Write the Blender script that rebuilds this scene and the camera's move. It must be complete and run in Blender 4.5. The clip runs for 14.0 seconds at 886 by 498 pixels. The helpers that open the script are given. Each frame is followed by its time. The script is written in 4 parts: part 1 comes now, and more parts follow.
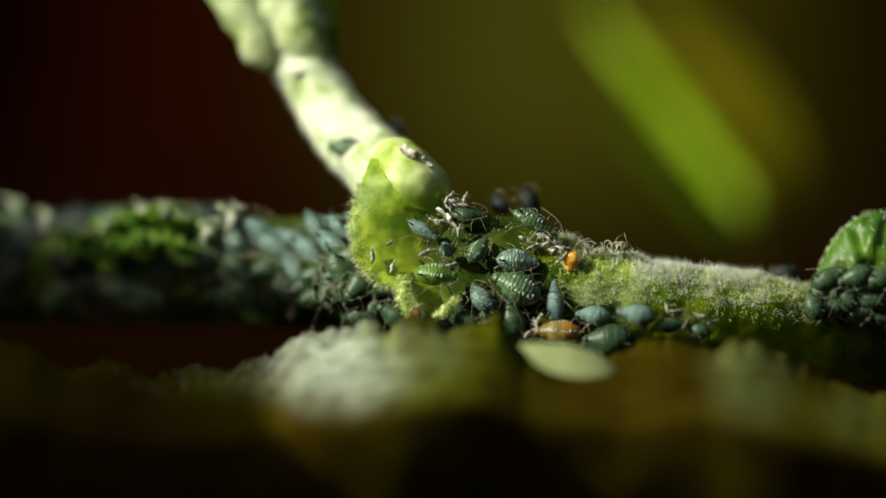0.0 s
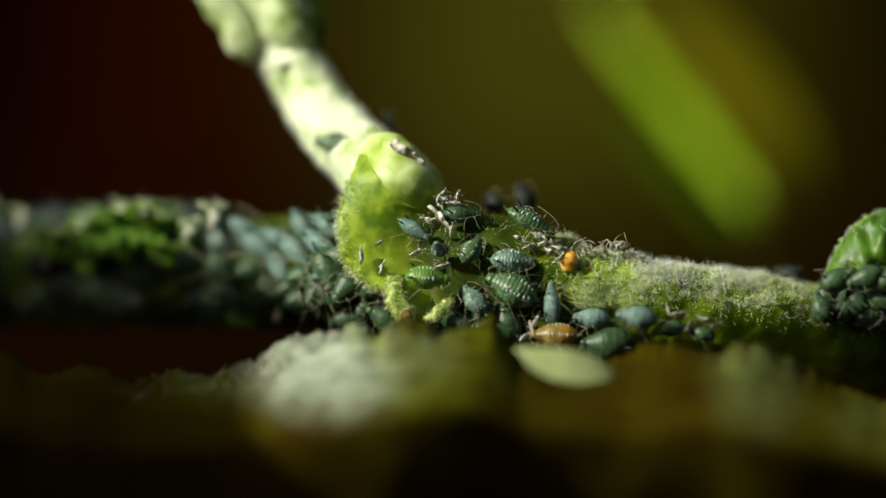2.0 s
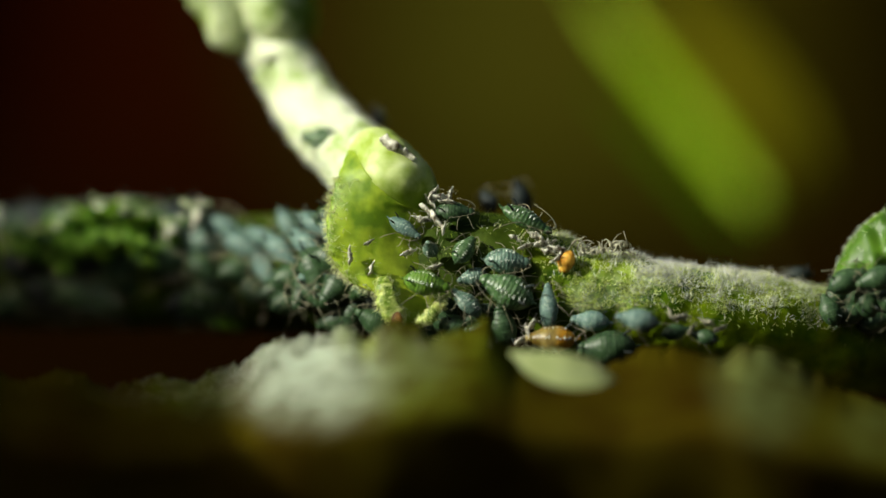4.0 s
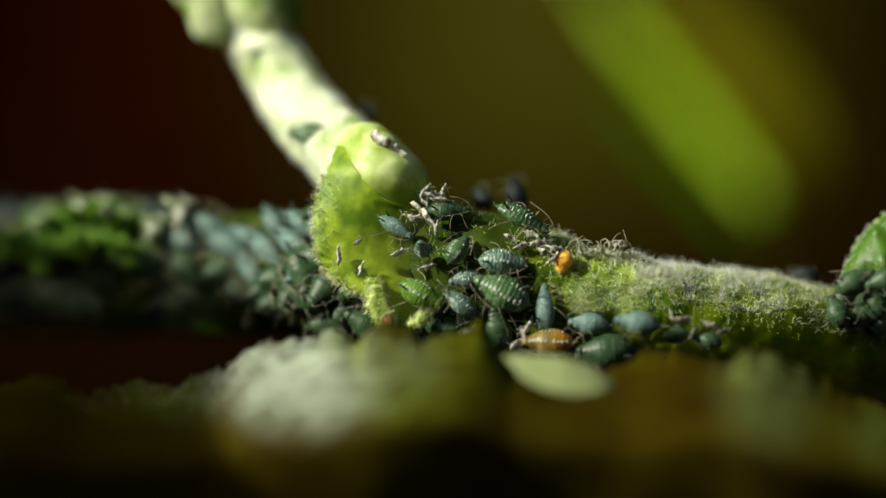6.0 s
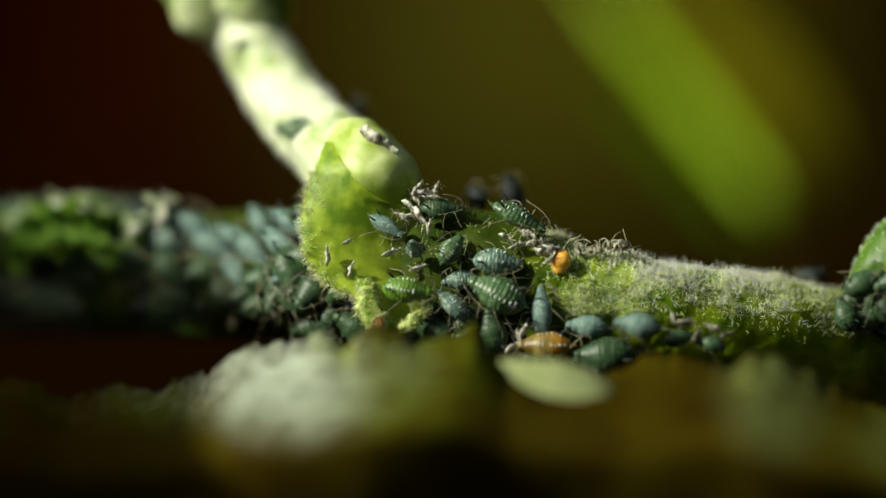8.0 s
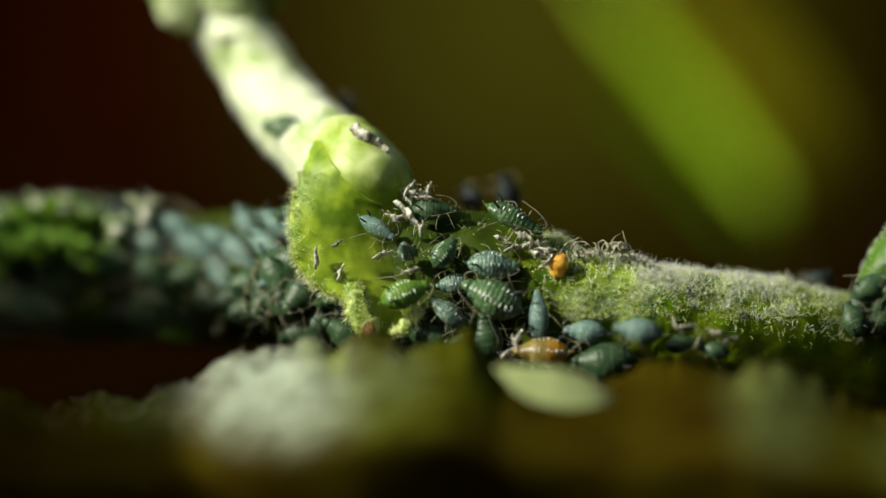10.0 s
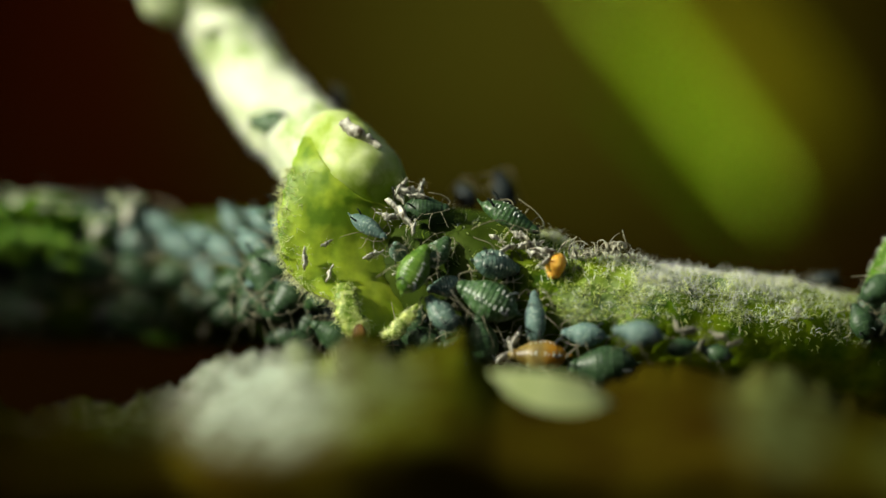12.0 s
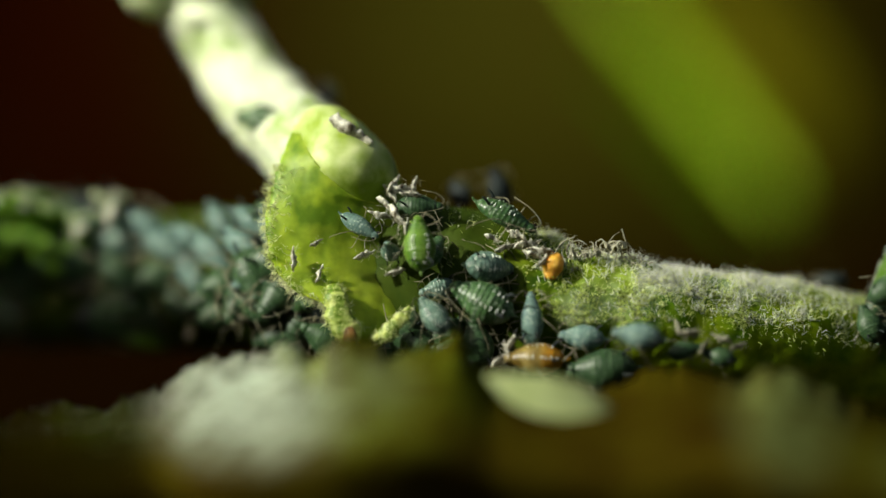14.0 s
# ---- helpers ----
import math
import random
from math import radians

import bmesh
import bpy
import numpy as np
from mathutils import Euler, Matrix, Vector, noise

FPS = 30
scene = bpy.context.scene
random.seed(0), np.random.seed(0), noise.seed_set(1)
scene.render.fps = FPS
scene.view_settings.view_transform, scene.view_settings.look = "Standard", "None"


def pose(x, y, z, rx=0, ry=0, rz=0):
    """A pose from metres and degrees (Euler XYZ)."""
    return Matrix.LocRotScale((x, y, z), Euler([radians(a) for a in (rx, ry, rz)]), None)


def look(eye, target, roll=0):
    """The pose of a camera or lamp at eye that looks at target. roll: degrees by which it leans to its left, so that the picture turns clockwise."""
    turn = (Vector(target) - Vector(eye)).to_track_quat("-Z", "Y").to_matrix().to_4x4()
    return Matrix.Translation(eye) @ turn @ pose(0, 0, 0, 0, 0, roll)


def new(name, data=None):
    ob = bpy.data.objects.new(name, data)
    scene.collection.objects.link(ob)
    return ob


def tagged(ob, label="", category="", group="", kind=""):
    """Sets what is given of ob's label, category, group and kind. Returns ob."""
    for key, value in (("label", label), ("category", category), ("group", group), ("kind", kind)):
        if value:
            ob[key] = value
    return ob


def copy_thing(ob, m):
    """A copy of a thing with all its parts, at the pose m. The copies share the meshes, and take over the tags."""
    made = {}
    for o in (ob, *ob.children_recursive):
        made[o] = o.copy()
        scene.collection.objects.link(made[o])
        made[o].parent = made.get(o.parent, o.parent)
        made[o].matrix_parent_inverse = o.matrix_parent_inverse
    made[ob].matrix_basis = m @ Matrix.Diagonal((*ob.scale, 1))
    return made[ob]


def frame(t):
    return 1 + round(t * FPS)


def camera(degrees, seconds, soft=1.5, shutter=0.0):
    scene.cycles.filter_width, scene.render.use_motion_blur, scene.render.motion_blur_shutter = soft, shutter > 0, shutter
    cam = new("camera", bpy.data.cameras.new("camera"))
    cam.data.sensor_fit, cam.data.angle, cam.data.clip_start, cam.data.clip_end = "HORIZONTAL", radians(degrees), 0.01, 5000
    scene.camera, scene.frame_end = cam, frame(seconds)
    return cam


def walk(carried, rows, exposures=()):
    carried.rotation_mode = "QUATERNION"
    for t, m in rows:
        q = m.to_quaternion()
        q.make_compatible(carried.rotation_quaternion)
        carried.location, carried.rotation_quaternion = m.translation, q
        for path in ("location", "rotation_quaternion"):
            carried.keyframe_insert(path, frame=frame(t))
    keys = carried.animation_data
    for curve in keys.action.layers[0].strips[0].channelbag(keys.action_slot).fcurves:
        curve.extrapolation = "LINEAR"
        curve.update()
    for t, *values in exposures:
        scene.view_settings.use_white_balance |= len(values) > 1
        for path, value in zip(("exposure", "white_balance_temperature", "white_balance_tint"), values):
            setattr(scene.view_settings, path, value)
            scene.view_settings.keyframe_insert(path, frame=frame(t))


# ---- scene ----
LENS = 3.0                       # a long macro lens, degrees across
STEP = 0.023e-3                  # the plan's grid, metres
STAND = 784 * STEP / math.tan(radians(LENS / 2))   # lens to the plane of focus at the start

cam = camera(LENS, 14.0, soft=1.45)


def bend(x):
    """How far the shaded end of the stem bends back towards the plane of focus, in millimetres."""
    return float(np.interp(x, (-520, -200, 60, 300, 520, 620), (4, 2.8, 2.0, 1.2, 0.3, 0)))


def plan(x, y, d=0.0):
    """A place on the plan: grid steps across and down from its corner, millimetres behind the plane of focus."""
    if d > 2:
        d -= bend(x)
    k = STEP * (1 + d * 1e-3 / STAND)
    return Vector(((x - 784) * k, d * 1e-3, (441 - y) * k))


def path_row(t):
    grown = 1 + 0.0218 * t
    eye, goal = Vector((0, -STAND, 0)), plan(1117, 447)
    jolt = 4.8 * STEP / grown * min(max((t - 8.6) / 1.2, 0), 1)
    spot = eye + (goal - eye) * (1 - 1 / grown) + Vector((0, 0, jolt))
    return (t, look(spot, spot + Vector((0, 1, 0))))


walk(cam, [path_row(t * 0.5) for t in range(29)], [(0, 0.23, 6700, 1), (14, 0.23, 6700, 1)])

# ---- light ----
world = bpy.data.worlds.new("world")
scene.world = world
world.use_nodes = True
sky = world.node_tree.nodes.new("ShaderNodeTexSky")
sky.sky_type, sky.sun_disc, sky.dust_density, sky.ozone_density = "NISHITA", False, 6.0, 0.3
SUN_FROM = Vector((-0.79, -0.35, 0.52)).normalized()
sky.sun_elevation = math.asin(SUN_FROM.z)
sky.sun_rotation = math.atan2(SUN_FROM.x, SUN_FROM.y)
background = world.node_tree.nodes["Background"]
world.node_tree.links.new(sky.outputs[0], background.inputs[0])
background.inputs[1].default_value = 0.08
sun = new("sun", bpy.data.lights.new("sun", "SUN"))
sun.data.energy, sun.data.angle, sun.data.color = 5.0, radians(0.7), (1.0, 0.965, 0.89)
sun.matrix_world = look(SUN_FROM, (0, 0, 0))


# ---- materials ----
def material(name, dark, light, grain=2500.0, patch=500.0, rough=0.55, bump=0.3, depth=3e-5, soft=0.0, sheen=0.0,
             spread=0.12, coat=0.0, through_light=0.0, edges=(0.38, 0.66), shine=0.3, bands=0.0, dust=0.0):
    """A surface of two tones, mixed by patches and by fine grain, with relief; soft: light that goes under the skin."""
    m = bpy.data.materials.new(name)
    m.use_nodes = True
    n, link = m.node_tree.nodes, m.node_tree.links.new
    b = n["Principled BSDF"]
    where = n.new("ShaderNodeTexCoord")
    big, fine = n.new("ShaderNodeTexNoise"), n.new("ShaderNodeTexNoise")
    for node, scale, detail in ((big, patch, 4.0), (fine, grain, 3.0)):
        node.inputs["Scale"].default_value, node.inputs["Detail"].default_value = scale, detail
        link(where.outputs["Object"], node.inputs["Vector"])
    both = n.new("ShaderNodeMath")
    both.operation = "MULTIPLY_ADD"
    link(fine.outputs["Fac"], both.inputs[0])
    both.inputs[1].default_value = 0.35
    less = n.new("ShaderNodeMath")
    less.operation = "MULTIPLY"
    less.inputs[1].default_value = 0.68
    link(big.outputs["Fac"], less.inputs[0])
    link(less.outputs[0], both.inputs[2])
    ramp = n.new("ShaderNodeValToRGB")
    ramp.color_ramp.elements[0].position, ramp.color_ramp.elements[1].position = edges
    ramp.color_ramp.elements[0].color, ramp.color_ramp.elements[1].color = (*dark, 1), (*light, 1)
    link(both.outputs[0], ramp.inputs["Fac"])
    info, hue = n.new("ShaderNodeObjectInfo"), n.new("ShaderNodeHueSaturation")
    tone = n.new("ShaderNodeMapRange")
    tone.inputs["To Min"].default_value, tone.inputs["To Max"].default_value = 1 - spread, 1 + spread
    link(info.outputs["Random"], tone.inputs["Value"])
    link(tone.outputs[0], hue.inputs["Value"])
    link(ramp.outputs["Color"], hue.inputs["Color"])
    tint = hue.outputs["Color"]
    if bands:                              # darker joints between the rings of the body
        wave, dim, ring = n.new("ShaderNodeTexWave"), n.new("ShaderNodeMapRange"), n.new("ShaderNodeMix")
        wave.inputs["Scale"].default_value, wave.inputs["Distortion"].default_value, wave.inputs["Detail Scale"].default_value = 4027, 0.8, 1.0
        link(where.outputs["Object"], wave.inputs["Vector"])
        dim.inputs["From Min"].default_value, dim.inputs["From Max"].default_value = 0.0, 0.45
        dim.inputs["To Min"].default_value, dim.inputs["To Max"].default_value = 1 - bands, 1.0
        link(wave.outputs["Fac"], dim.inputs["Value"])
        ring.data_type, ring.blend_type = "RGBA", "MULTIPLY"
        ring.inputs["Factor"].default_value = 1.0
        link(tint, ring.inputs["A"])
        link(dim.outputs[0], ring.inputs["B"])
        tint = ring.outputs["Result"]
    if dust:                               # specks of wax powder
        speck, spots, powder = n.new("ShaderNodeTexNoise"), n.new("ShaderNodeMapRange"), n.new("ShaderNodeMix")
        speck.inputs["Scale"].default_value, speck.inputs["Detail"].default_value = 17000, 2
        link(where.outputs["Object"], speck.inputs["Vector"])
        spots.inputs["From Min"].default_value, spots.inputs["From Max"].default_value = 0.56, 0.68
        spots.inputs["To Max"].default_value = dust
        link(speck.outputs["Fac"], spots.inputs["Value"])
        powder.data_type = "RGBA"
        powder.inputs["B"].default_value = (0.58, 0.66, 0.54, 1)
        link(spots.outputs[0], powder.inputs["Factor"])
        link(tint, powder.inputs["A"])
        tint = powder.outputs["Result"]
    link(tint, b.inputs["Base Color"])
    b.inputs["Roughness"].default_value = rough
    b.inputs["Specular IOR Level"].default_value = shine
    b.inputs["Sheen Weight"].default_value = sheen
    b.inputs["Coat Weight"].default_value = coat
    if soft:
        b.inputs["Subsurface Weight"].default_value = soft
        b.inputs["Subsurface Radius"].default_value = (0.8, 1.0, 0.3)
        b.inputs["Subsurface Scale"].default_value = 0.0007
    relief = n.new("ShaderNodeBump")
    relief.inputs["Strength"].default_value, relief.inputs["Distance"].default_value = bump, depth
    link(fine.outputs["Fac"], relief.inputs["Height"])
    link(relief.outputs["Normal"], b.inputs["Normal"])
    if through_light:
        glow, mix = n.new("ShaderNodeBsdfTranslucent"), n.new("ShaderNodeMixShader")
        link(hue.outputs["Color"], glow.inputs["Color"])
        mix.inputs[0].default_value = through_light
        link(b.outputs[0], mix.inputs[1])
        link(glow.outputs[0], mix.inputs[2])
        link(mix.outputs[0], n["Material Output"].inputs["Surface"])
    return m


STEM = material("stem_skin", (0.04, 0.115, 0.002), (0.28, 0.38, 0.009), 1500, 420, 0.7, 0.6, 5e-5, 0.15, shine=0.08)
BRANCH = material("branch_skin", (0.27, 0.40, 0.06), (0.70, 0.76, 0.54), 2600, 420, 0.5, 0.8, 1.2e-4, 0.2, edges=(0.40, 0.56))
SHEATH = material("sheath_skin", (0.13, 0.22, 0.008), (0.56, 0.64, 0.36), 1500, 420, 0.5, 0.5, 6e-5, 0.2, edges=(0.42, 0.56))
FRESH = material("fresh_leaf", (0.020, 0.080, 0.002), (0.15, 0.28, 0.022), 1800, 700, 0.5, 0.5, 5e-5, 0.2)
NODE = material("node_skin", (0.095, 0.18, 0.003), (0.38, 0.49, 0.032), 1700, 420, 0.5, 0.6, 6e-5, 0.6)
HAIR = material("plant_hair", (0.78, 0.81, 0.70), (0.95, 0.96, 0.90), 4000, 900, 0.3, 0.0, 1e-6, through_light=0.35, shine=0.9)
DOWN = material("green_down", (0.46, 0.58, 0.05), (0.88, 0.93, 0.46), 4000, 700, 0.3, 0.0, 1e-6, through_light=0.4, shine=0.9)
RIM_HAIR = material("yellow_hair", (0.80, 0.87, 0.34), (0.95, 0.97, 0.66), 4000, 900, 0.3, 0.0, 1e-6, through_light=0.4, shine=0.9)
PALE_LEAF = material("pale_leaf", (0.26, 0.31, 0.12), (0.42, 0.47, 0.25), 900, 150, 0.5, 0.3, 4e-5)
FAR_LEAF = material("far_leaf", (0.26, 0.46, 0.006), (0.54, 0.74, 0.07), 500, 210, 0.8, 0.3, 1e-4, through_light=0.3, shine=0.03, edges=(0.40, 0.56))
# two shaded copies of far_leaf: the dimness is in the colour
SHADED_OLIVE = material("shaded_olive_leaf", (0.095, 0.090, 0.004), (0.16, 0.142, 0.006), 500, 170, 0.9, 0.3, 1e-4, shine=0.0)
SHADED_GREEN = material("shaded_green_leaf", (0.022, 0.065, 0.002), (0.05, 0.12, 0.003), 500, 170, 0.9, 0.3, 1e-4, shine=0.0)
DRY_STALK = material("dry_stalk", (0.02, 0.016, 0.002), (0.05, 0.042, 0.006), 500, 170, 0.9, 0.3, 1e-4, shine=0.0)
BUD = material("bud_leaf", (0.013, 0.054, 0.002), (0.075, 0.16, 0.007), 1400, 300, 0.45, 0.6, 6e-5, 0.2)
SKIN_BLUE = material("aphid_bloom", (0.034, 0.080, 0.055), (0.16, 0.26, 0.20), 5000, 1700, 0.40, 0.45, 2.5e-5, 0.05, bands=0.45, dust=0.45, edges=(0.36, 0.6))
SKIN_GREEN = material("aphid_green", (0.020, 0.058, 0.015), (0.080, 0.155, 0.056), 5000, 1700, 0.34, 0.4, 3e-5, 0.12, bands=0.4, dust=0.25, edges=(0.36, 0.6))
# darker copy of aphid_green: shade put into the skin colour
SKIN_SHADED = material("aphid_shaded_green", (0.011, 0.036, 0.010), (0.046, 0.092, 0.036), 5000, 1700, 0.45, 0.3, 3e-5, 0.1, bands=0.3, dust=0.07, edges=(0.36, 0.6))
SKIN_LIGHT = material("aphid_bright_green", (0.052, 0.13, 0.010), (0.17, 0.29, 0.038), 5000, 1700, 0.36, 0.4, 2e-5, 0.25, bands=0.3, dust=0.12)
SKIN_PALE = material("aphid_grey", (0.040, 0.092, 0.075), (0.16, 0.25, 0.215), 5000, 1500, 0.6, 0.5, 2e-5, 0.1, bands=0.15, dust=0.35, edges=(0.36, 0.6))
# blackish skin: shade put into the colour on bodies, plain dark on cornicles
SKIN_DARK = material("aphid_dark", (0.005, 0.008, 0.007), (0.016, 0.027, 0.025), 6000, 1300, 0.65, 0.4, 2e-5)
LIMB = material("aphid_limb", (0.035, 0.035, 0.018), (0.30, 0.28, 0.18), 5000, 1500, 0.4, 0.2, 1e-5)
EYE = material("aphid_eye", (0.01, 0.006, 0.005), (0.02, 0.01, 0.01), 5000, 1500, 0.2, 0.0, 1e-6)
WAX = material("wax", (0.58, 0.64, 0.56), (0.86, 0.89, 0.80), 7000, 2500, 0.7, 0.4, 2e-5)
SHED = material("shed_skin", (0.10, 0.08, 0.045), (0.80, 0.79, 0.66), 9000, 3600, 0.4, 0.7, 3e-5, edges=(0.40, 0.58), through_light=0.25, shine=0.5)
WITHERED = material("withered", (0.15, 0.14, 0.09), (0.46, 0.45, 0.33), 5000, 1400, 0.6, 0.5, 2e-5)
AMBER = material("amber_skin", (0.48, 0.20, 0.010), (0.84, 0.50, 0.10), 6000, 2400, 0.35, 0.5, 2e-5, 0.4)
TAN = material("tan_skin", (0.10, 0.065, 0.010), (0.25, 0.19, 0.055), 5000, 1700, 0.36, 0.4, 2e-5, 0.3, edges=(0.42, 0.56))
COLLAR = material("collar_skin", (0.27, 0.38, 0.03), (0.68, 0.77, 0.38), 1300, 330, 0.5, 0.5, 5e-5, 0.3)
PALE_BUD = material("pale_bud", (0.26, 0.33, 0.12), (0.72, 0.76, 0.60), 2500, 700, 0.6, 0.5, 4e-5)
LOBE = material("lobe_skin", (0.11, 0.18, 0.010), (0.48, 0.54, 0.18), 5000, 2600, 0.45, 0.7, 5e-5, 0.4, edges=(0.42, 0.60))
SCAR = material("dry_scar", (0.07, 0.028, 0.005), (0.38, 0.20, 0.05), 5000, 1500, 0.7, 0.7, 3e-5)
SOIL = material("soil", (0.03, 0.016, 0.008), (0.08, 0.045, 0.02), 60, 9, 0.9, 0.6, 4e-3)


def backdrop_material():
    """Distance, far out of focus: red-brown earth on one side, olive growth on the other."""
    m = bpy.data.materials.new("distance")
    m.use_nodes = True
    n, link = m.node_tree.nodes, m.node_tree.links.new
    b = n["Principled BSDF"]
    b.inputs["Roughness"].default_value, b.inputs["Specular IOR Level"].default_value = 1.0, 0.0
    where, split = n.new("ShaderNodeTexCoord"), n.new("ShaderNodeSeparateXYZ")
    link(where.outputs["Object"], split.inputs[0])
    rough, mixed = n.new("ShaderNodeTexNoise"), n.new("ShaderNodeMath")
    rough.inputs["Scale"].default_value = 60
    link(where.outputs["Object"], rough.inputs["Vector"])
    mixed.operation = "MULTIPLY_ADD"
    mixed.inputs[1].default_value = 0.008
    link(rough.outputs["Fac"], mixed.inputs[0])
    link(split.outputs["X"], mixed.inputs[2])
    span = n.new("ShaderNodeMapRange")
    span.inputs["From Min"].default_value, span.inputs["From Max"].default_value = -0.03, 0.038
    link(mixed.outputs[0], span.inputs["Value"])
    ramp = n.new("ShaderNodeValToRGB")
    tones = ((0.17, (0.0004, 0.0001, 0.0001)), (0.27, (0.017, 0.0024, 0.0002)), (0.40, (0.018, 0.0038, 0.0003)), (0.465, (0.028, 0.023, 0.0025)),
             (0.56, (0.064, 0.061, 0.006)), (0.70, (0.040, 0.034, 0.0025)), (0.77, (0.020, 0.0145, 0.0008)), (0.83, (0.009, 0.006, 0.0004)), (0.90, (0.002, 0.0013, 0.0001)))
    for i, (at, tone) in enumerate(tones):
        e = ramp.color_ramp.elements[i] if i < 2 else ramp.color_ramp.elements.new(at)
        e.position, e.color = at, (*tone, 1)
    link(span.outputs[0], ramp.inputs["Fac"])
    low = n.new("ShaderNodeMapRange")     # darker and browner lower down
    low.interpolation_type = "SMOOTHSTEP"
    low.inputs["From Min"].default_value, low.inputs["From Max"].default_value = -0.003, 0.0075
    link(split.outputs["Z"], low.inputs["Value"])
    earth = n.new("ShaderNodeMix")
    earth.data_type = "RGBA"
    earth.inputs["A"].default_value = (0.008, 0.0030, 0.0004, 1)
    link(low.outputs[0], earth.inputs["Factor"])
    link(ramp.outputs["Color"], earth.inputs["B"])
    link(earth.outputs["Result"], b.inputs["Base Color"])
    return m


DISTANCE = backdrop_material()


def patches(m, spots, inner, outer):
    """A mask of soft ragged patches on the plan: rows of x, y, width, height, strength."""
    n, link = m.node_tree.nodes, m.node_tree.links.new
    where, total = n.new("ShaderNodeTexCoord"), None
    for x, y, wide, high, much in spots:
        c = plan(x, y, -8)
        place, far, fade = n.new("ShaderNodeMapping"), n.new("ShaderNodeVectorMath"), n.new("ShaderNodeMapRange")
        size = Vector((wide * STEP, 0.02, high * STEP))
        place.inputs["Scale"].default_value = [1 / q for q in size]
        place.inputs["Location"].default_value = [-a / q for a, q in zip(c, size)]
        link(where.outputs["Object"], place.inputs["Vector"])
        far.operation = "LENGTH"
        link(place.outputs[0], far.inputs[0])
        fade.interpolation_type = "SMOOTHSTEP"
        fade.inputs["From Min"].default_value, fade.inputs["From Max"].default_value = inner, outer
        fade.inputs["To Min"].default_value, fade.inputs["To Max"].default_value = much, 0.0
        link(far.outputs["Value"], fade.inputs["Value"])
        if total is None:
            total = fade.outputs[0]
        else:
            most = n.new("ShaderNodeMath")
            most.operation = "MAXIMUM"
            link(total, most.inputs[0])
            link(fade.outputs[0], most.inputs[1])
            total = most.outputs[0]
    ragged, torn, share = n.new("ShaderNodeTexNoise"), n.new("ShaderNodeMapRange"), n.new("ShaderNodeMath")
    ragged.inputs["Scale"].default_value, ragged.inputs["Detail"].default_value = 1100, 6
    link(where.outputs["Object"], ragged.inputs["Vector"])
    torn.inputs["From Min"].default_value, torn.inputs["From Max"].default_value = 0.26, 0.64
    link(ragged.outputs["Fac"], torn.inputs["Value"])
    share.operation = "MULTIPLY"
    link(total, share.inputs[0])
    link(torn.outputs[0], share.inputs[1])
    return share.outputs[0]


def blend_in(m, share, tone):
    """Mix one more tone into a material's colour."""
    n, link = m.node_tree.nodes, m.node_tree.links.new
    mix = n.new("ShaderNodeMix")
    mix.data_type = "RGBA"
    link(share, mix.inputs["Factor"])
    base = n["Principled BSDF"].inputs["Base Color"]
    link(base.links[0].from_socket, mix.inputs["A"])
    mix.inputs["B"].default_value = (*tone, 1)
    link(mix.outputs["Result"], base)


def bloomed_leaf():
    """A dry olive-brown leaf, green in places, with chalky grey-green bloom; the ragged patches also paint in sunlit
    spots.
    """
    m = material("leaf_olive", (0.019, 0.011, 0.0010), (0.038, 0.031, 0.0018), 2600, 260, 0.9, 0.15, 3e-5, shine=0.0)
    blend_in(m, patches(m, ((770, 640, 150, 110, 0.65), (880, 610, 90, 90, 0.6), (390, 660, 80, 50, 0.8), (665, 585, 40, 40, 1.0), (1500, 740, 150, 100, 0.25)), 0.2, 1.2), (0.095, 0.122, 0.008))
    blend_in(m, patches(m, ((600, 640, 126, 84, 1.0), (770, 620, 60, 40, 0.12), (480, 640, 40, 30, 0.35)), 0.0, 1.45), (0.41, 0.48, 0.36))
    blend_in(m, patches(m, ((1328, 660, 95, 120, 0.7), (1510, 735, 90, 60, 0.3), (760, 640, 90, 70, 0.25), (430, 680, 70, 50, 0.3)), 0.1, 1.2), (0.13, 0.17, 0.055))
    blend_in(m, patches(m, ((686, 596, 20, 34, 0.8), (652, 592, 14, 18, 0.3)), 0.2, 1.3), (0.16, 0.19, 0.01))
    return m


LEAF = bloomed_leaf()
blend_in(STEM, patches(STEM, ((1178, 478, 80, 26, 1.0), (1300, 494, 90, 22, 0.8), (1100, 504, 60, 34, 0.45), (1045, 522, 40, 30, 0.5)), 0.3, 1.3), (0.54, 0.60, 0.42))
# dirt and the hollow's shade, both put into the bract's colour
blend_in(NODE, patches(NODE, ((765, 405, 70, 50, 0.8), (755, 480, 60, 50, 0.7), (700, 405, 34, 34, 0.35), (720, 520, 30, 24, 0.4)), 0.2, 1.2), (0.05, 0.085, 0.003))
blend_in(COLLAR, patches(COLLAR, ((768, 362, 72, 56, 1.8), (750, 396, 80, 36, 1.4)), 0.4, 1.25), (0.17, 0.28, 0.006))


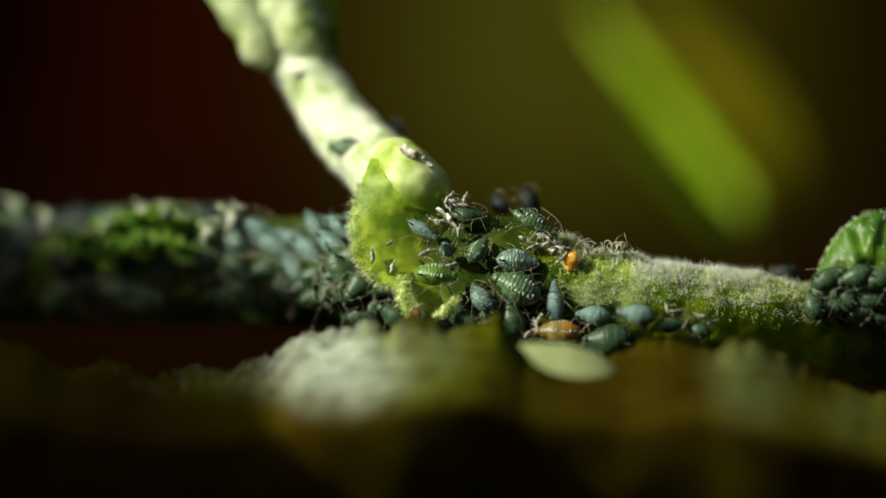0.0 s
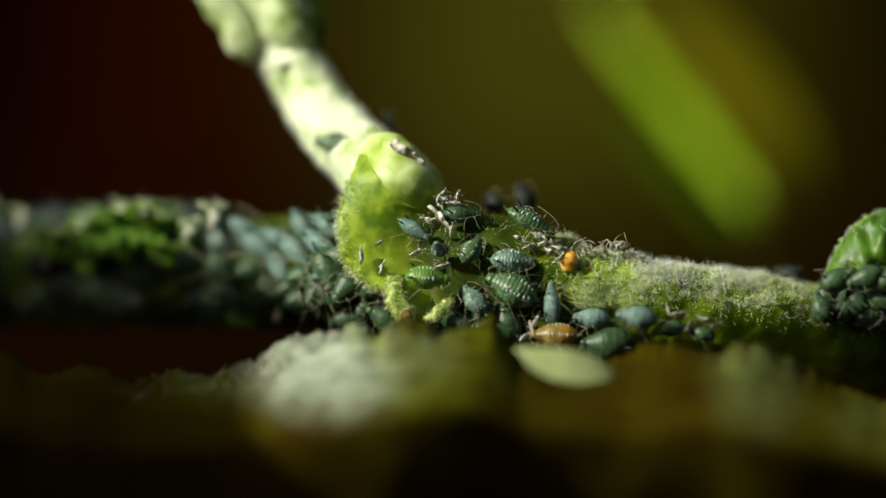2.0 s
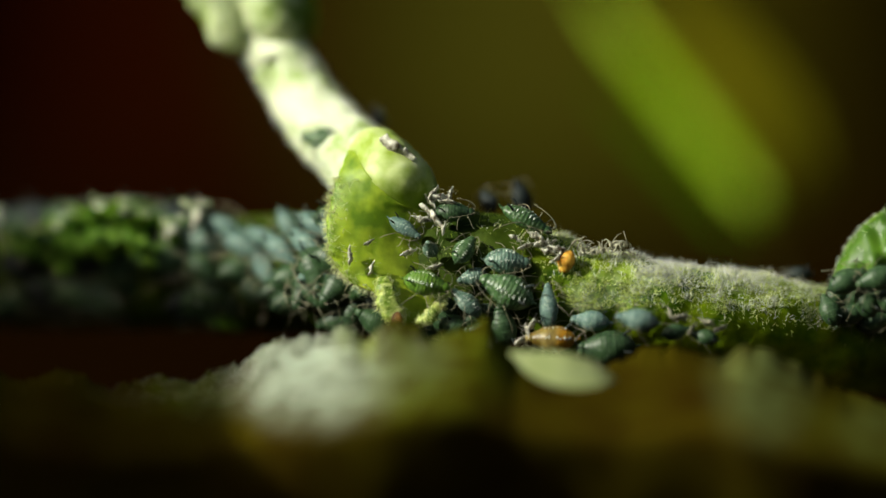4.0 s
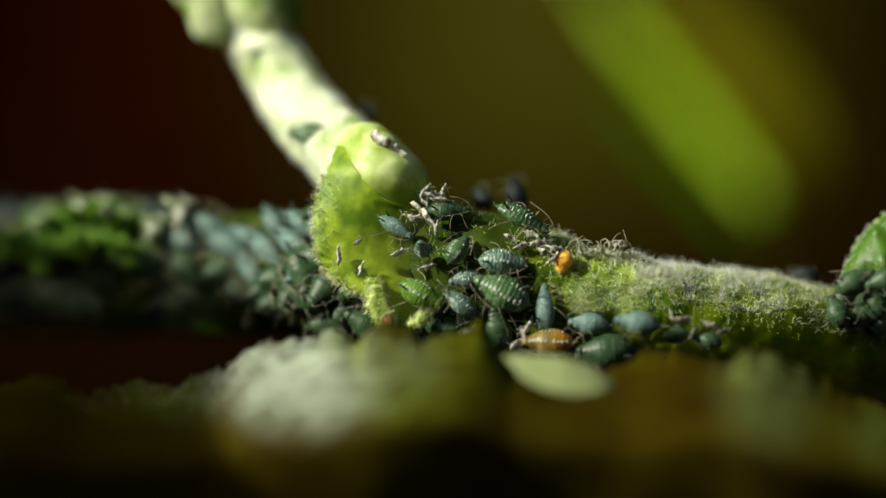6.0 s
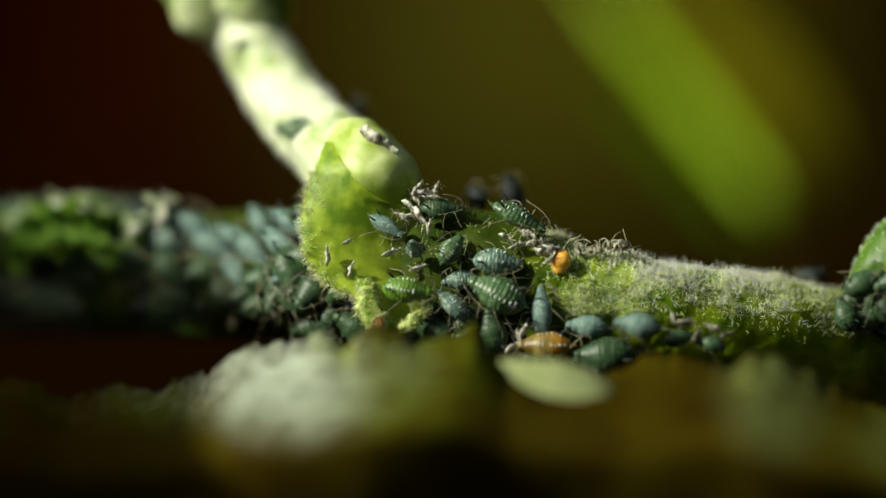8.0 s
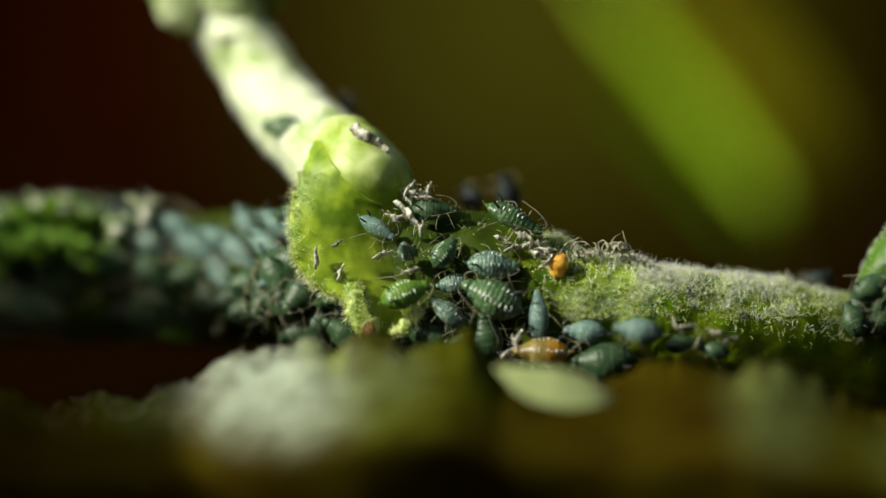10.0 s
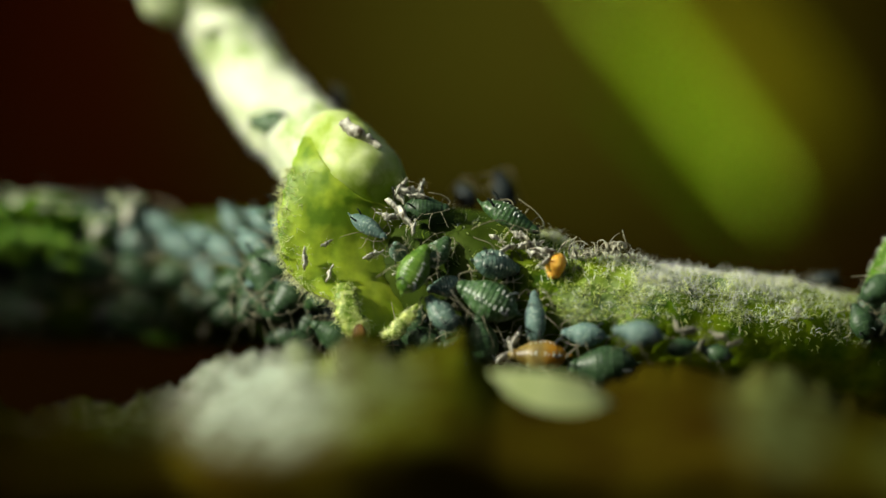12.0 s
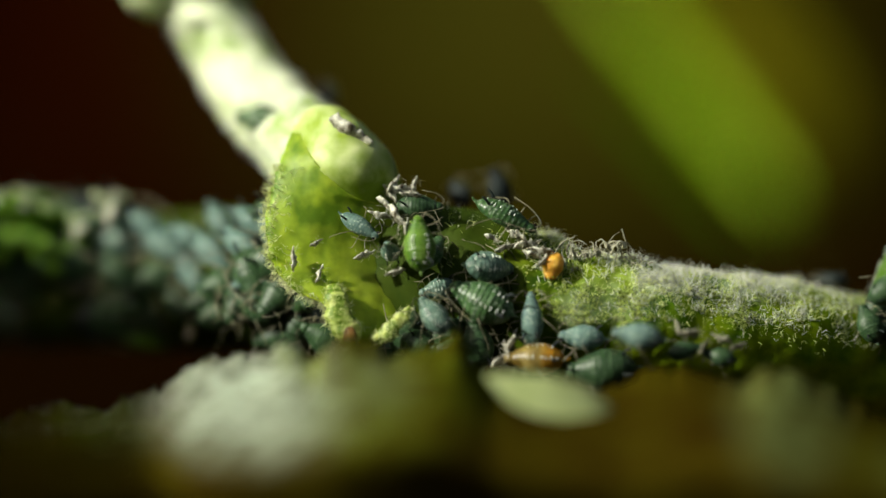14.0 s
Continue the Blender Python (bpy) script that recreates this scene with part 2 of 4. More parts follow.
def paint_shade(m, edge, tone, beyond=False):
    """Shade painted into a material's colour over a crowded stretch, with a ragged end."""
    n, link = m.node_tree.nodes, m.node_tree.links.new
    where, split, ragged = n.new("ShaderNodeTexCoord"), n.new("ShaderNodeSeparateXYZ"), n.new("ShaderNodeTexNoise")
    ragged.inputs["Scale"].default_value, ragged.inputs["Detail"].default_value = 900, 5
    link(where.outputs["Object"], split.inputs[0])
    link(where.outputs["Object"], ragged.inputs["Vector"])
    shift = n.new("ShaderNodeMath")
    shift.operation = "MULTIPLY_ADD"
    shift.inputs[1].default_value = 0.0022
    link(ragged.outputs["Fac"], shift.inputs[0])
    link(split.outputs["X"], shift.inputs[2])
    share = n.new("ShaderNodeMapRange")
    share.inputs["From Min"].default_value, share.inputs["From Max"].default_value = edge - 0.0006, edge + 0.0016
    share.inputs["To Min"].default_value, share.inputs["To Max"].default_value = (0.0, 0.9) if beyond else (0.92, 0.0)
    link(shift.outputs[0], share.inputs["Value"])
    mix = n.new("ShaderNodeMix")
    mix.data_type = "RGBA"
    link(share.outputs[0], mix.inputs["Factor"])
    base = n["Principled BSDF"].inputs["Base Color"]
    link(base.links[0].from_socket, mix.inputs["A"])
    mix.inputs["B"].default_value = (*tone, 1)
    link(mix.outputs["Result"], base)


# shade between the crowded aphids, put into the stem's colour
paint_shade(STEM, plan(985, 0).x + 0.0008, (0.020, 0.036, 0.003))
def amber_end(m):
    """The hind half of the mummy, where the skin turns amber."""
    n, link = m.node_tree.nodes, m.node_tree.links.new
    where, split, share = n.new("ShaderNodeTexCoord"), n.new("ShaderNodeSeparateXYZ"), n.new("ShaderNodeMapRange")
    link(where.outputs["Object"], split.inputs[0])
    share.interpolation_type = "SMOOTHSTEP"
    share.inputs["From Min"].default_value, share.inputs["From Max"].default_value = -0.02e-3, -0.26e-3
    share.inputs["To Max"].default_value = 0.9
    link(split.outputs["X"], share.inputs["Value"])
    blend_in(m, share.outputs[0], (0.36, 0.17, 0.008))


amber_end(TAN)
# shade beside the bud, put into the stem's colour as well
paint_shade(STEM, plan(1500, 0).x + 0.0008, (0.026, 0.040, 0.008), True)


# ---- shaping ----
def link_mesh(name, bm, mat, parent=None, label="", smooth=True):
    me = bpy.data.meshes.new(name)
    bmesh.ops.recalc_face_normals(bm, faces=bm.faces)
    bm.to_mesh(me)
    bm.free()
    for f in me.polygons:
        f.use_smooth = smooth
    me.materials.append(mat)
    ob = new(name, me)
    if parent:
        ob.parent = parent
    if label:
        ob["label"] = label
    return ob


def part(name, bm, mat, parent, label=""):
    return link_mesh(name, bm, mat, parent, label)


def smooth_line(points, steps):
    """A smooth line through rows of numbers."""
    p = np.array(points, float)
    p = np.vstack([2 * p[0] - p[1], p, 2 * p[-1] - p[-2]])
    out = []
    for i in range(1, len(p) - 2):
        for k in range(steps):
            t = k / steps
            out.append(0.5 * (2 * p[i] + (p[i + 1] - p[i - 1]) * t + (2 * p[i - 1] - 5 * p[i] + 4 * p[i + 1] - p[i + 2]) * t ** 2
                              + (3 * p[i] - p[i - 1] - 3 * p[i + 1] + p[i + 2]) * t ** 3))
    out.append(p[-2])
    return out


def tube(bm, line, sides=16, lumps=0.0, lump_size=800.0, ridge=0.0, flat=1.0, rough=0.0):
    """A closed tube along rows of x, y, z, radius, all in metres. flat: its depth against its width."""
    rows = [(Vector(r[:3]), r[3]) for r in line]
    rings, up = [], Vector((0.03, -1, 0.05)).normalized()
    for i, (c, r) in enumerate(rows):
        way = (rows[min(i + 1, len(rows) - 1)][0] - rows[max(i - 1, 0)][0]).normalized()
        side = way.cross(up)
        if side.length < 1e-3:
            side = way.orthogonal()
        side.normalize()
        front = side.cross(way).normalized()
        ring = []
        for k in range(sides):
            a = 2 * math.pi * k / sides
            out = side * math.cos(a) + front * math.sin(a) * flat
            rr = r * (1 + ridge * math.cos(a * 5 + i * 0.1))
            if lumps:
                rr *= 1 + lumps * noise.noise((c + out * r) * lump_size) + rough * noise.noise((c + out * r) * lump_size * 3.7)
            ring.append(bm.verts.new(c + out * rr))
        rings.append(ring)
    for a, b in zip(rings, rings[1:]):
        for k in range(sides):
            bm.faces.new((a[k], a[(k + 1) % sides], b[(k + 1) % sides], b[k]))
    bm.faces.new(rings[0])
    bm.faces.new(rings[-1])
    return rings


def planned(points, steps):
    """A smooth line through plan rows x, y, depth, radius in grid steps, in metres."""
    out = []
    for x, y, d, r in smooth_line(points, steps):
        out.append((*plan(x, y, d), r * STEP))
    return out


def hair(bm, root, way, length, width, bend):
    """One tapered hair of three sides, bent halfway."""
    side = way.orthogonal().normalized()
    other = way.cross(side).normalized()
    mid = root + way * length * 0.55
    tip = root + (way + bend).normalized() * length
    a = [bm.verts.new(root + (side * math.cos(q) + other * math.sin(q)) * width) for q in (0, 2.09, 4.19)]
    b = [bm.verts.new(mid + (side * math.cos(q) + other * math.sin(q)) * width * 0.7) for q in (0, 2.09, 4.19)]
    c = bm.verts.new(tip)
    for k in range(3):
        bm.faces.new((a[k], a[(k + 1) % 3], b[(k + 1) % 3], b[k]))
        bm.faces.new((b[k], b[(k + 1) % 3], c))


def hairs_on(ob, name, mat, many, length, width, where, droop=0.5, seed=1, lean=Vector((0, 0, 0))):
    """A coat of hairs on the faces of a mesh, thick where where(place, normal) is large."""
    rnd = random.Random(seed)
    me, bm, made = ob.data, bmesh.new(), 0
    weights = [p.area * max(where(p.center, p.normal), 0) for p in me.polygons]
    for p in rnd.choices(list(me.polygons), weights, k=many):
        vs = [me.vertices[i].co for i in p.vertices]
        u, w = rnd.random(), rnd.random()
        root = vs[0].lerp(vs[1], u).lerp(vs[3 % len(vs)].lerp(vs[2], u), w)
        loose = Vector((rnd.gauss(0, 1), rnd.gauss(0, 1), rnd.gauss(0, 1)))
        way = (p.normal + loose * droop * 0.6 + lean).normalized()
        hair(bm, root - way * width, way, length * rnd.uniform(0.45, 1.25), width * rnd.uniform(0.7, 1.2), loose.cross(way) * droop)
    return tagged(part(name, bm, mat, ob), kind="stuff")


def blade(bm, line, width, thick, cup=0.0, wave=0.0, across=14, turn=Vector((0, -1, 0))):
    """A leaf blade with thickness: rows of x, y, z along its rib; width(t) to each side; cup bends its sides forward."""
    pts = [Vector(p[:3]) for p in line]
    sheets = []
    for side in (1, -1):
        sheet = []
        for i, c in enumerate(pts):
            t = i / (len(pts) - 1)
            way = (pts[min(i + 1, len(pts) - 1)] - pts[max(i - 1, 0)]).normalized()
            right = way.cross(turn).normalized()
            out = right.cross(way).normalized()
            row = []
            for k in range(across + 1):
                q = 2 * k / across - 1
                w = width(t)
                place = c + right * q * w - out * (cup * w * q * q) * -1 + out * wave * w * math.sin(9 * t + 2.5 * q) * abs(q)
                rib = 0.25 * thick * math.exp(-(q * 9) ** 2)
                row.append(bm.verts.new(place + out * side * (thick * (1 - 0.75 * abs(q)) * 0.5 + rib)))
            sheet.append(row)
        sheets.append(sheet)
    n, m = len(pts), across + 1
    for sheet in sheets:
        for i in range(n - 1):
            for k in range(m - 1):
                bm.faces.new((sheet[i][k], sheet[i][k + 1], sheet[i + 1][k + 1], sheet[i + 1][k]))
    rim = [(i, 0) for i in range(n)] + [(n - 1, k) for k in range(1, m)] + [(i, m - 1) for i in range(n - 2, -1, -1)] + [(0, k) for k in range(m - 2, 0, -1)]
    for (a, b), (c, d) in zip(rim, rim[1:] + rim[:1]):
        bm.faces.new((sheets[0][a][b], sheets[0][c][d], sheets[1][c][d], sheets[1][a][b]))


def blob(bm, centre, radii, turn=None, lumps=0.0, lump_size=1500.0, fine=12):
    """A rounded lump."""
    made = bmesh.ops.create_uvsphere(bm, u_segments=fine * 2, v_segments=fine, radius=1.0)["verts"]
    turn = turn or Matrix()
    for v in made:
        c = Vector((v.co.x * radii[0], v.co.y * radii[1], v.co.z * radii[2]))
        if lumps:
            c *= 1 + lumps * noise.noise((c + Vector(centre)) * lump_size)
        v.co = Vector(centre) + turn @ c
    return made


# ---- ground and distance ----
GROUND = -0.16
bm = bmesh.new()
cells = 60
grid = [[bm.verts.new((1.6 * (i / cells * 2 - 1), 1.6 * (k / cells * 2 - 1), GROUND + 0.006 * noise.noise(Vector((i * 0.7, k * 0.7, 0.3))))) for k in range(cells + 1)]
        for i in range(cells + 1)]
for i in range(cells):
    for k in range(cells):
        bm.faces.new((grid[i][k], grid[i + 1][k], grid[i + 1][k + 1], grid[i][k + 1]))
tagged(link_mesh("ground", bm, SOIL), "dark brown garden soil under the plant", "soil", kind="structure")

# closed all round: the unseen sides are added to block sky light
bm = bmesh.new()
around, high, rows_up = 72, 12, []
for k in range(high + 1):
    row = []
    for i in range(around):
        a = 2 * math.pi * i / around
        c, q = math.cos(a), math.sin(a)
        x = 0.62 * math.copysign(abs(c) ** 0.5, c)
        y = -0.36 + 0.53 * math.copysign(abs(q) ** 0.5, q)
        row.append(bm.verts.new((x, y + 0.01 * noise.noise(Vector((x * 20, k * 0.4, 2))), GROUND - 0.01 + 0.45 * k / high)))
    rows_up.append(row)
for a, b in zip(rows_up, rows_up[1:]):
    for i in range(around):
        bm.faces.new((a[i], a[(i + 1) % around], b[(i + 1) % around], b[i]))
tagged(link_mesh("backdrop", bm, DISTANCE), "blurred red-brown earth and olive growth, unseen sides added round the plant", "background", kind="structure")

# ---- the plant ----
STEM_LINE = ((-520, 3600, 29, 95), (-560, 1500, 27, 95), (-420, 560, 25, 95), (-200, 490, 21, 90), (60, 482, 16.5, 86), (300, 482, 12.5, 92), (520, 484, 9.0, 96), (620, 482, 6.8, 98), (700, 478, 4.2, 100),
             (860, 482, 2.0, 100), (960, 502, 1.5, 90), (1030, 528, 1.1, 84), (1130, 540, 0.9, 80), (1230, 552, 1.2, 78), (1340, 570, 2.0, 78), (1460, 590, 3.5, 79),
             (1600, 606, 5.4, 80), (1800, 600, 8.0, 60), (2100, 560, 10, 40))
bm = bmesh.new()
tube(bm, planned(STEM_LINE, 16), 48, 0.10, 900, 0.02, rough=0.05)
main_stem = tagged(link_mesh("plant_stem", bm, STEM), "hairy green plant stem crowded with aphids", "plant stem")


def on_stem(x, y):
    """The depth on the plan of the main stem's near side, its lumps included."""
    near = []
    for v in main_stem.data.vertices:
        k = STEP * (1 + v.co.y / STAND)
        if abs(v.co.x / k + 784 - x) < 14 and abs(441 - v.co.z / k - y) < 14:
            near.append(v.co.y * 1e3)
    return min(near) + bend(x)


def stem_coat(c, n):
    x = c.x / STEP + 784
    reach = max(0.05 if x > 790 else 0, min(1, (x - 965) / 50)) * max(0.10, min(1, (1480 - x) / 180))
    clump = 0.55 + 0.9 * noise.noise(c * 1500) + 0.5 * noise.noise(c * 4200)
    return reach * max(0.06, clump) * (0.7 if n.z > 0.75 else 1.0 if n.z > 0.1 else 0.15 if n.z > -0.1 else 0.0) * (1 if n.y < 0.5 else 0.25)


def white_coat(c, n):
    """The white felt on the crest, thickest where the stem is widest."""
    x = c.x / STEP + 784
    felt = math.exp(-((x - 1165) / 70) ** 2) + 0.7 * math.exp(-((x - 1330) / 110) ** 2) + 0.25
    return stem_coat(c, n) * felt * max(0, n.z - 0.05)


hairs_on(main_stem, "stem_down", DOWN, 5600, 0.32e-3, 0.0145e-3, stem_coat, 1.3, 3)
hairs_on(main_stem, "stem_felt", HAIR, 4600, 0.36e-3, 0.0130e-3, white_coat, 1.3, 21)
hairs_on(main_stem, "stem_hairs", HAIR, 1000, 0.50e-3, 0.0085e-3, lambda c, n: stem_coat(c, n) * max(0, n.z - 0.45), 0.8, 8)

bm = bmesh.new()
tube(bm, planned(((775, 425, 3.9, 50), (735, 365, 2.4, 62), (694, 318, 3.6, 64), (634, 262, 6.0, 58), (578, 190, 8.2, 53), (542, 128, 9.6, 51), (512, 70, 10.6, 53), (468, -10, 11.8, 54), (400, -120, 13, 52), (300, -320, 14.5, 40)), 10),
     40, 0.12, 900, 0.02, rough=0.08)
branch = tagged(link_mesh("side_branch", bm, BRANCH), "pale green side branch growing up from the stem", "plant stem")
for line in (((340, -120, 11.2, 32), (404, -15, 10.4, 36), (442, 50, 9.9, 35), (460, 95, 9.6, 28), (468, 120, 9.7, 10)),
             ((470, -60, 10.6, 44), (515, 20, 9.6, 50), (545, 75, 9.2, 44), (574, 116, 9.3, 18))):
    bm = bmesh.new()
    tube(bm, planned(line, 8), 24, 0.22, 1100, rough=0.08)
    part("bud_sheath", bm, SHEATH, branch, "swollen pale sheath round the joint")
bm = bmesh.new()
tube(bm, planned(((480, -90, 13.2, 44), (540, -20, 12.2, 44), (568, 30, 11.8, 36), (586, 66, 11.6, 24), (596, 98, 11.8, 8)), 8), 24, 0.22, 1100, rough=0.08)
part("bud_sheath", bm, NODE, branch, "yellow-green sheath behind the joint")
bm = bmesh.new()
tube(bm, planned(((785, 445, 4.4, 30), (766, 402, 3.0, 48), (742, 352, 1.7, 60), (722, 314, 1.6, 58), (700, 284, 2.2, 46), (688, 268, 2.8, 24)), 8), 32, 0.12, 900, rough=0.04)
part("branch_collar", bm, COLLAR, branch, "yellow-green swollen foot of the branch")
hairs_on(branch, "branch_down", HAIR, 5000, 0.28e-3, 0.009e-3, lambda c, n: 1.0, 0.9, 4)


def dish(rows, hollow, thick, lean=0.0, across=22, bumps=0.10):
    """A hollow leaf base: rows of left x, y, depth and right x, y, depth on the plan, smoothed; hollow: millimetres."""
    bm = bmesh.new()
    line, sheets = smooth_line(rows, 6), []
    for side in (0, 1):
        sheet = []
        for i, (ax, ay, ad, bx, by, bd) in enumerate(line):
            row, span = [], math.hypot(bx - ax, by - ay) / 150
            for k in range(across + 1):
                q = k / across
                deep = hollow * span * math.sin(math.pi * q ** 0.75) ** 0.9
                rim = 0.5 * thick * math.exp(-q * 14)
                x, y = ax + (bx - ax) * q, ay + (by - ay) * q
                ripple = bumps * noise.noise(Vector((x * 0.05, y * 0.02, 3)))
                wave = 5 * noise.noise(Vector((y * 0.09, 1.5, x * 0.01))) * math.exp(-q * 6)
                row.append(bm.verts.new(plan(x + wave, y + lean * q, ad + (bd - ad) * q + deep + ripple + (thick + rim if side else -rim))))
            sheet.append(row)
        sheets.append(sheet)
    n, m = len(line), across + 1
    for sheet in sheets:
        for i in range(n - 1):
            for k in range(m - 1):
                bm.faces.new((sheet[i][k], sheet[i][k + 1], sheet[i + 1][k + 1], sheet[i + 1][k]))
    rim = [(i, 0) for i in range(n)] + [(n - 1, k) for k in range(1, m)] + [(i, m - 1) for i in range(n - 2, -1, -1)] + [(0, k) for k in range(m - 2, 0, -1)]
    for (a, b), (c, d) in zip(rim, rim[1:] + rim[:1]):
        bm.faces.new((sheets[0][a][b], sheets[0][c][d], sheets[1][c][d], sheets[1][a][b]))
    return bm


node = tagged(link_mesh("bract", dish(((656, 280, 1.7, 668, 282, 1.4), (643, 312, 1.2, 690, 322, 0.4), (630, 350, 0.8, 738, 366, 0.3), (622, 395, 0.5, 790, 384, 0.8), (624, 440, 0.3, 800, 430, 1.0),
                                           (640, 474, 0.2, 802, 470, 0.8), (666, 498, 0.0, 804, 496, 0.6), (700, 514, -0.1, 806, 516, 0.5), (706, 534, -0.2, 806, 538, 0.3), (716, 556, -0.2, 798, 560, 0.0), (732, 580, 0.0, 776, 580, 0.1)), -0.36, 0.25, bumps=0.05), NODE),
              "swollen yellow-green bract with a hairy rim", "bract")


def rim_coat(c, n):
    x, y = c.x / STEP + 784, 441 - c.z / STEP
    edge = float(np.interp(y, (276, 312, 350, 395, 440, 474, 496, 510), (656, 643, 630, 622, 624, 640, 668, 698)))
    return (math.exp(-max(0, x - edge) / 11) + (0.6 * math.exp(-abs(510 - y) / 8) if x < 715 else 0)) * (1 if y > 325 else 0)


hairs_on(node, "rim_hairs", RIM_HAIR, 800, 0.36e-3, 0.014e-3, rim_coat, 1.1, 5, Vector((-0.3, -0.4, 0)))
bm = bmesh.new()
tube(bm, planned(((712, 488, -0.35, 8), (717, 510, -0.6, 16), (725, 534, -0.8, 19), (734, 556, -0.85, 18), (740, 574, -0.7, 6)), 12), 28, 0.35, 2600, flat=0.6, rough=0.2)
fold = part("leaf_lobe", bm, LOBE, node, "hairy cupped lobe of the leaf base")
hairs_on(fold, "fold_hairs", RIM_HAIR, 260, 0.24e-3, 0.010e-3, lambda c, n: 1.0, 1.0, 6)
bm = bmesh.new()
blob(bm, plan(735, 556, -1.10), (9 * STEP, 5 * STEP, 11 * STEP), None, 0.3, 4000)
part("brown_scar", bm, SCAR, node, "dry brown scar")
bm = bmesh.new()
tube(bm, planned(((766, 564, -0.7, 4), (778, 557, -0.9, 9), (793, 546, -1.0, 11), (807, 532, -1.0, 8), (818, 517, -0.9, 3)), 12), 24, 0.4, 2800, flat=0.5, rough=0.25)
curl = part("leaf_curl", bm, LOBE, node, "small curled yellow-green leaf tip")
hairs_on(curl, "curl_hairs", RIM_HAIR, 300, 0.20e-3, 0.010e-3, lambda c, n: 1.0, 1.0, 7)


# ---- the leaf before the stem ----
RIM = ((-400, 610, -8.5), (-150, 590, -8.18), (0, 600, -7.99), (60, 615, -7.91), (120, 655, -7.83), (200, 640, -7.73), (270, 665, -6.8), (340, 650, -6.2), (400, 652, -6.0), (440, 636, -6.0), (480, 620, -6.2), (520, 600, -6.6), (560, 586, -7.0), (610, 582, -7.6), (650, 570, -8.4), (688, 586, -8.9), (732, 558, -9.3), (800, 582, -9.4), (850, 570, -9.3), (880, 558, -9.1), (908, 592, -8.9),
       (930, 620, -8.7), (1000, 645, -8.5), (1080, 632, -8.5),
       (1130, 604, -8.37), (1200, 605, -9.12), (1260, 622, -9.88), (1310, 596, -10.5), (1370, 620, -9.96), (1440, 660, -9.34), (1520, 690, -8.79), (1600, 700, -8.73), (1750, 700, -8.63), (1950, 720, -8.5))
bm = bmesh.new()
line, sheets = smooth_line(RIM, 12), []
for side in (0, 1):
    sheet = []
    for i, (x, y, d) in enumerate(line):
        near = line[max(0, i - 33):i + 34]
        base = sum(q[1] for q in near) / len(near)
        deep = sum(q[2] for q in near) / len(near)
        crinkle = noise.noise(Vector((x * 0.012, 0.4, 0)))
        row = []
        for k in range(37):
            v = k / 36
            crest = 0.26 + 0.06 * math.exp(-((x - 620) / 190) ** 2)
            ahead = (8.6 + 0.7 * math.exp(-((x - 590) / 260) ** 2)) * math.sin(min(v / crest, 1) * math.pi / 2)
            under = max(0, v - crest) ** 1.25 * 10
            bulge = 0.45 * noise.noise(Vector((x * 0.006, v * 3.0, 1))) * min(1, v * 5) + 0.012 * noise.noise(Vector((x * 0.016, v * 8, 5))) * min(1, v * 6)
            row.append(bm.verts.new(plan(x + 6 * crinkle, base + (y - base) * math.exp(-15 * v) + v * 520 + 4 * noise.noise(Vector((x * 0.045, 7.5, 0))) * math.exp(-16 * v) + (10 * noise.noise(Vector((x * 0.083, 2.5, 0))) + 7 * noise.noise(Vector((x * 0.19, 4.5, 0)))) * math.exp(-70 * v), deep + (d - deep) * math.exp(-8 * v) + 3.0 - ahead - bulge + under + side * (0.12 + 0.25 * min(1, 4 * v)))))
        sheet.append(row)
    sheets.append(sheet)
n, m = len(line), 37
for sheet in sheets:
    for i in range(n - 1):
        for k in range(m - 1):
            bm.faces.new((sheet[i][k], sheet[i][k + 1], sheet[i + 1][k + 1], sheet[i + 1][k]))
rim = [(i, 0) for i in range(n)] + [(n - 1, k) for k in range(1, m)] + [(i, m - 1) for i in range(n - 2, -1, -1)] + [(0, k) for k in range(m - 2, 0, -1)]
for (a, b), (c, d) in zip(rim, rim[1:] + rim[:1]):
    bm.faces.new((sheets[0][a][b], sheets[0][c][d], sheets[1][c][d], sheets[1][a][b]))
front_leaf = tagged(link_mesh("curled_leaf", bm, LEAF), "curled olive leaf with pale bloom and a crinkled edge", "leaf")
hairs_on(front_leaf, "rim_hairs", HAIR, 900, 0.20e-3, 0.009e-3, lambda c, n: math.exp(-((c.x / STEP + 284) / 170) ** 2) * (1 if c.z / STEP > -250 and n.z > 0.3 else 0.04 if c.z / STEP > -330 else 0), 1.0, 31)
bm = bmesh.new()
tube(bm, planned(((900, 1000, 0, 30), (1100, 1300, 4, 34), (600, 2400, 14, 34), (-200, 3400, 24, 34)), 8), 12)
part("leaf_stalk", bm, STEM, front_leaf)

bm = bmesh.new()
blade(bm, [plan(*p) for p in smooth_line(((932, 614, -8.6), (970, 633, -9), (1012, 645, -9.2), (1060, 653, -9), (1092, 659, -8.6)), 6)],
      lambda t: STEP * 36 * math.sin(math.pi * min(max(t, 0.03), 0.97)) ** 0.6, 0.2e-3, 0.2, turn=Vector((0, -0.75, 0.66)))
pale_leaf = tagged(link_mesh("small_leaf", bm, PALE_LEAF), "small pale yellow-green leaf below the aphids", "leaf")
bm = bmesh.new()
tube(bm, planned(((922, 611, -8.5, 4), (970, 635, -8.95, 4), (1012, 647, -9.15, 4), (1060, 656, -8.95, 4), (1089, 661, -8.6, 3)), 5), 8)
part("midrib", bm, PALE_LEAF, pale_leaf)

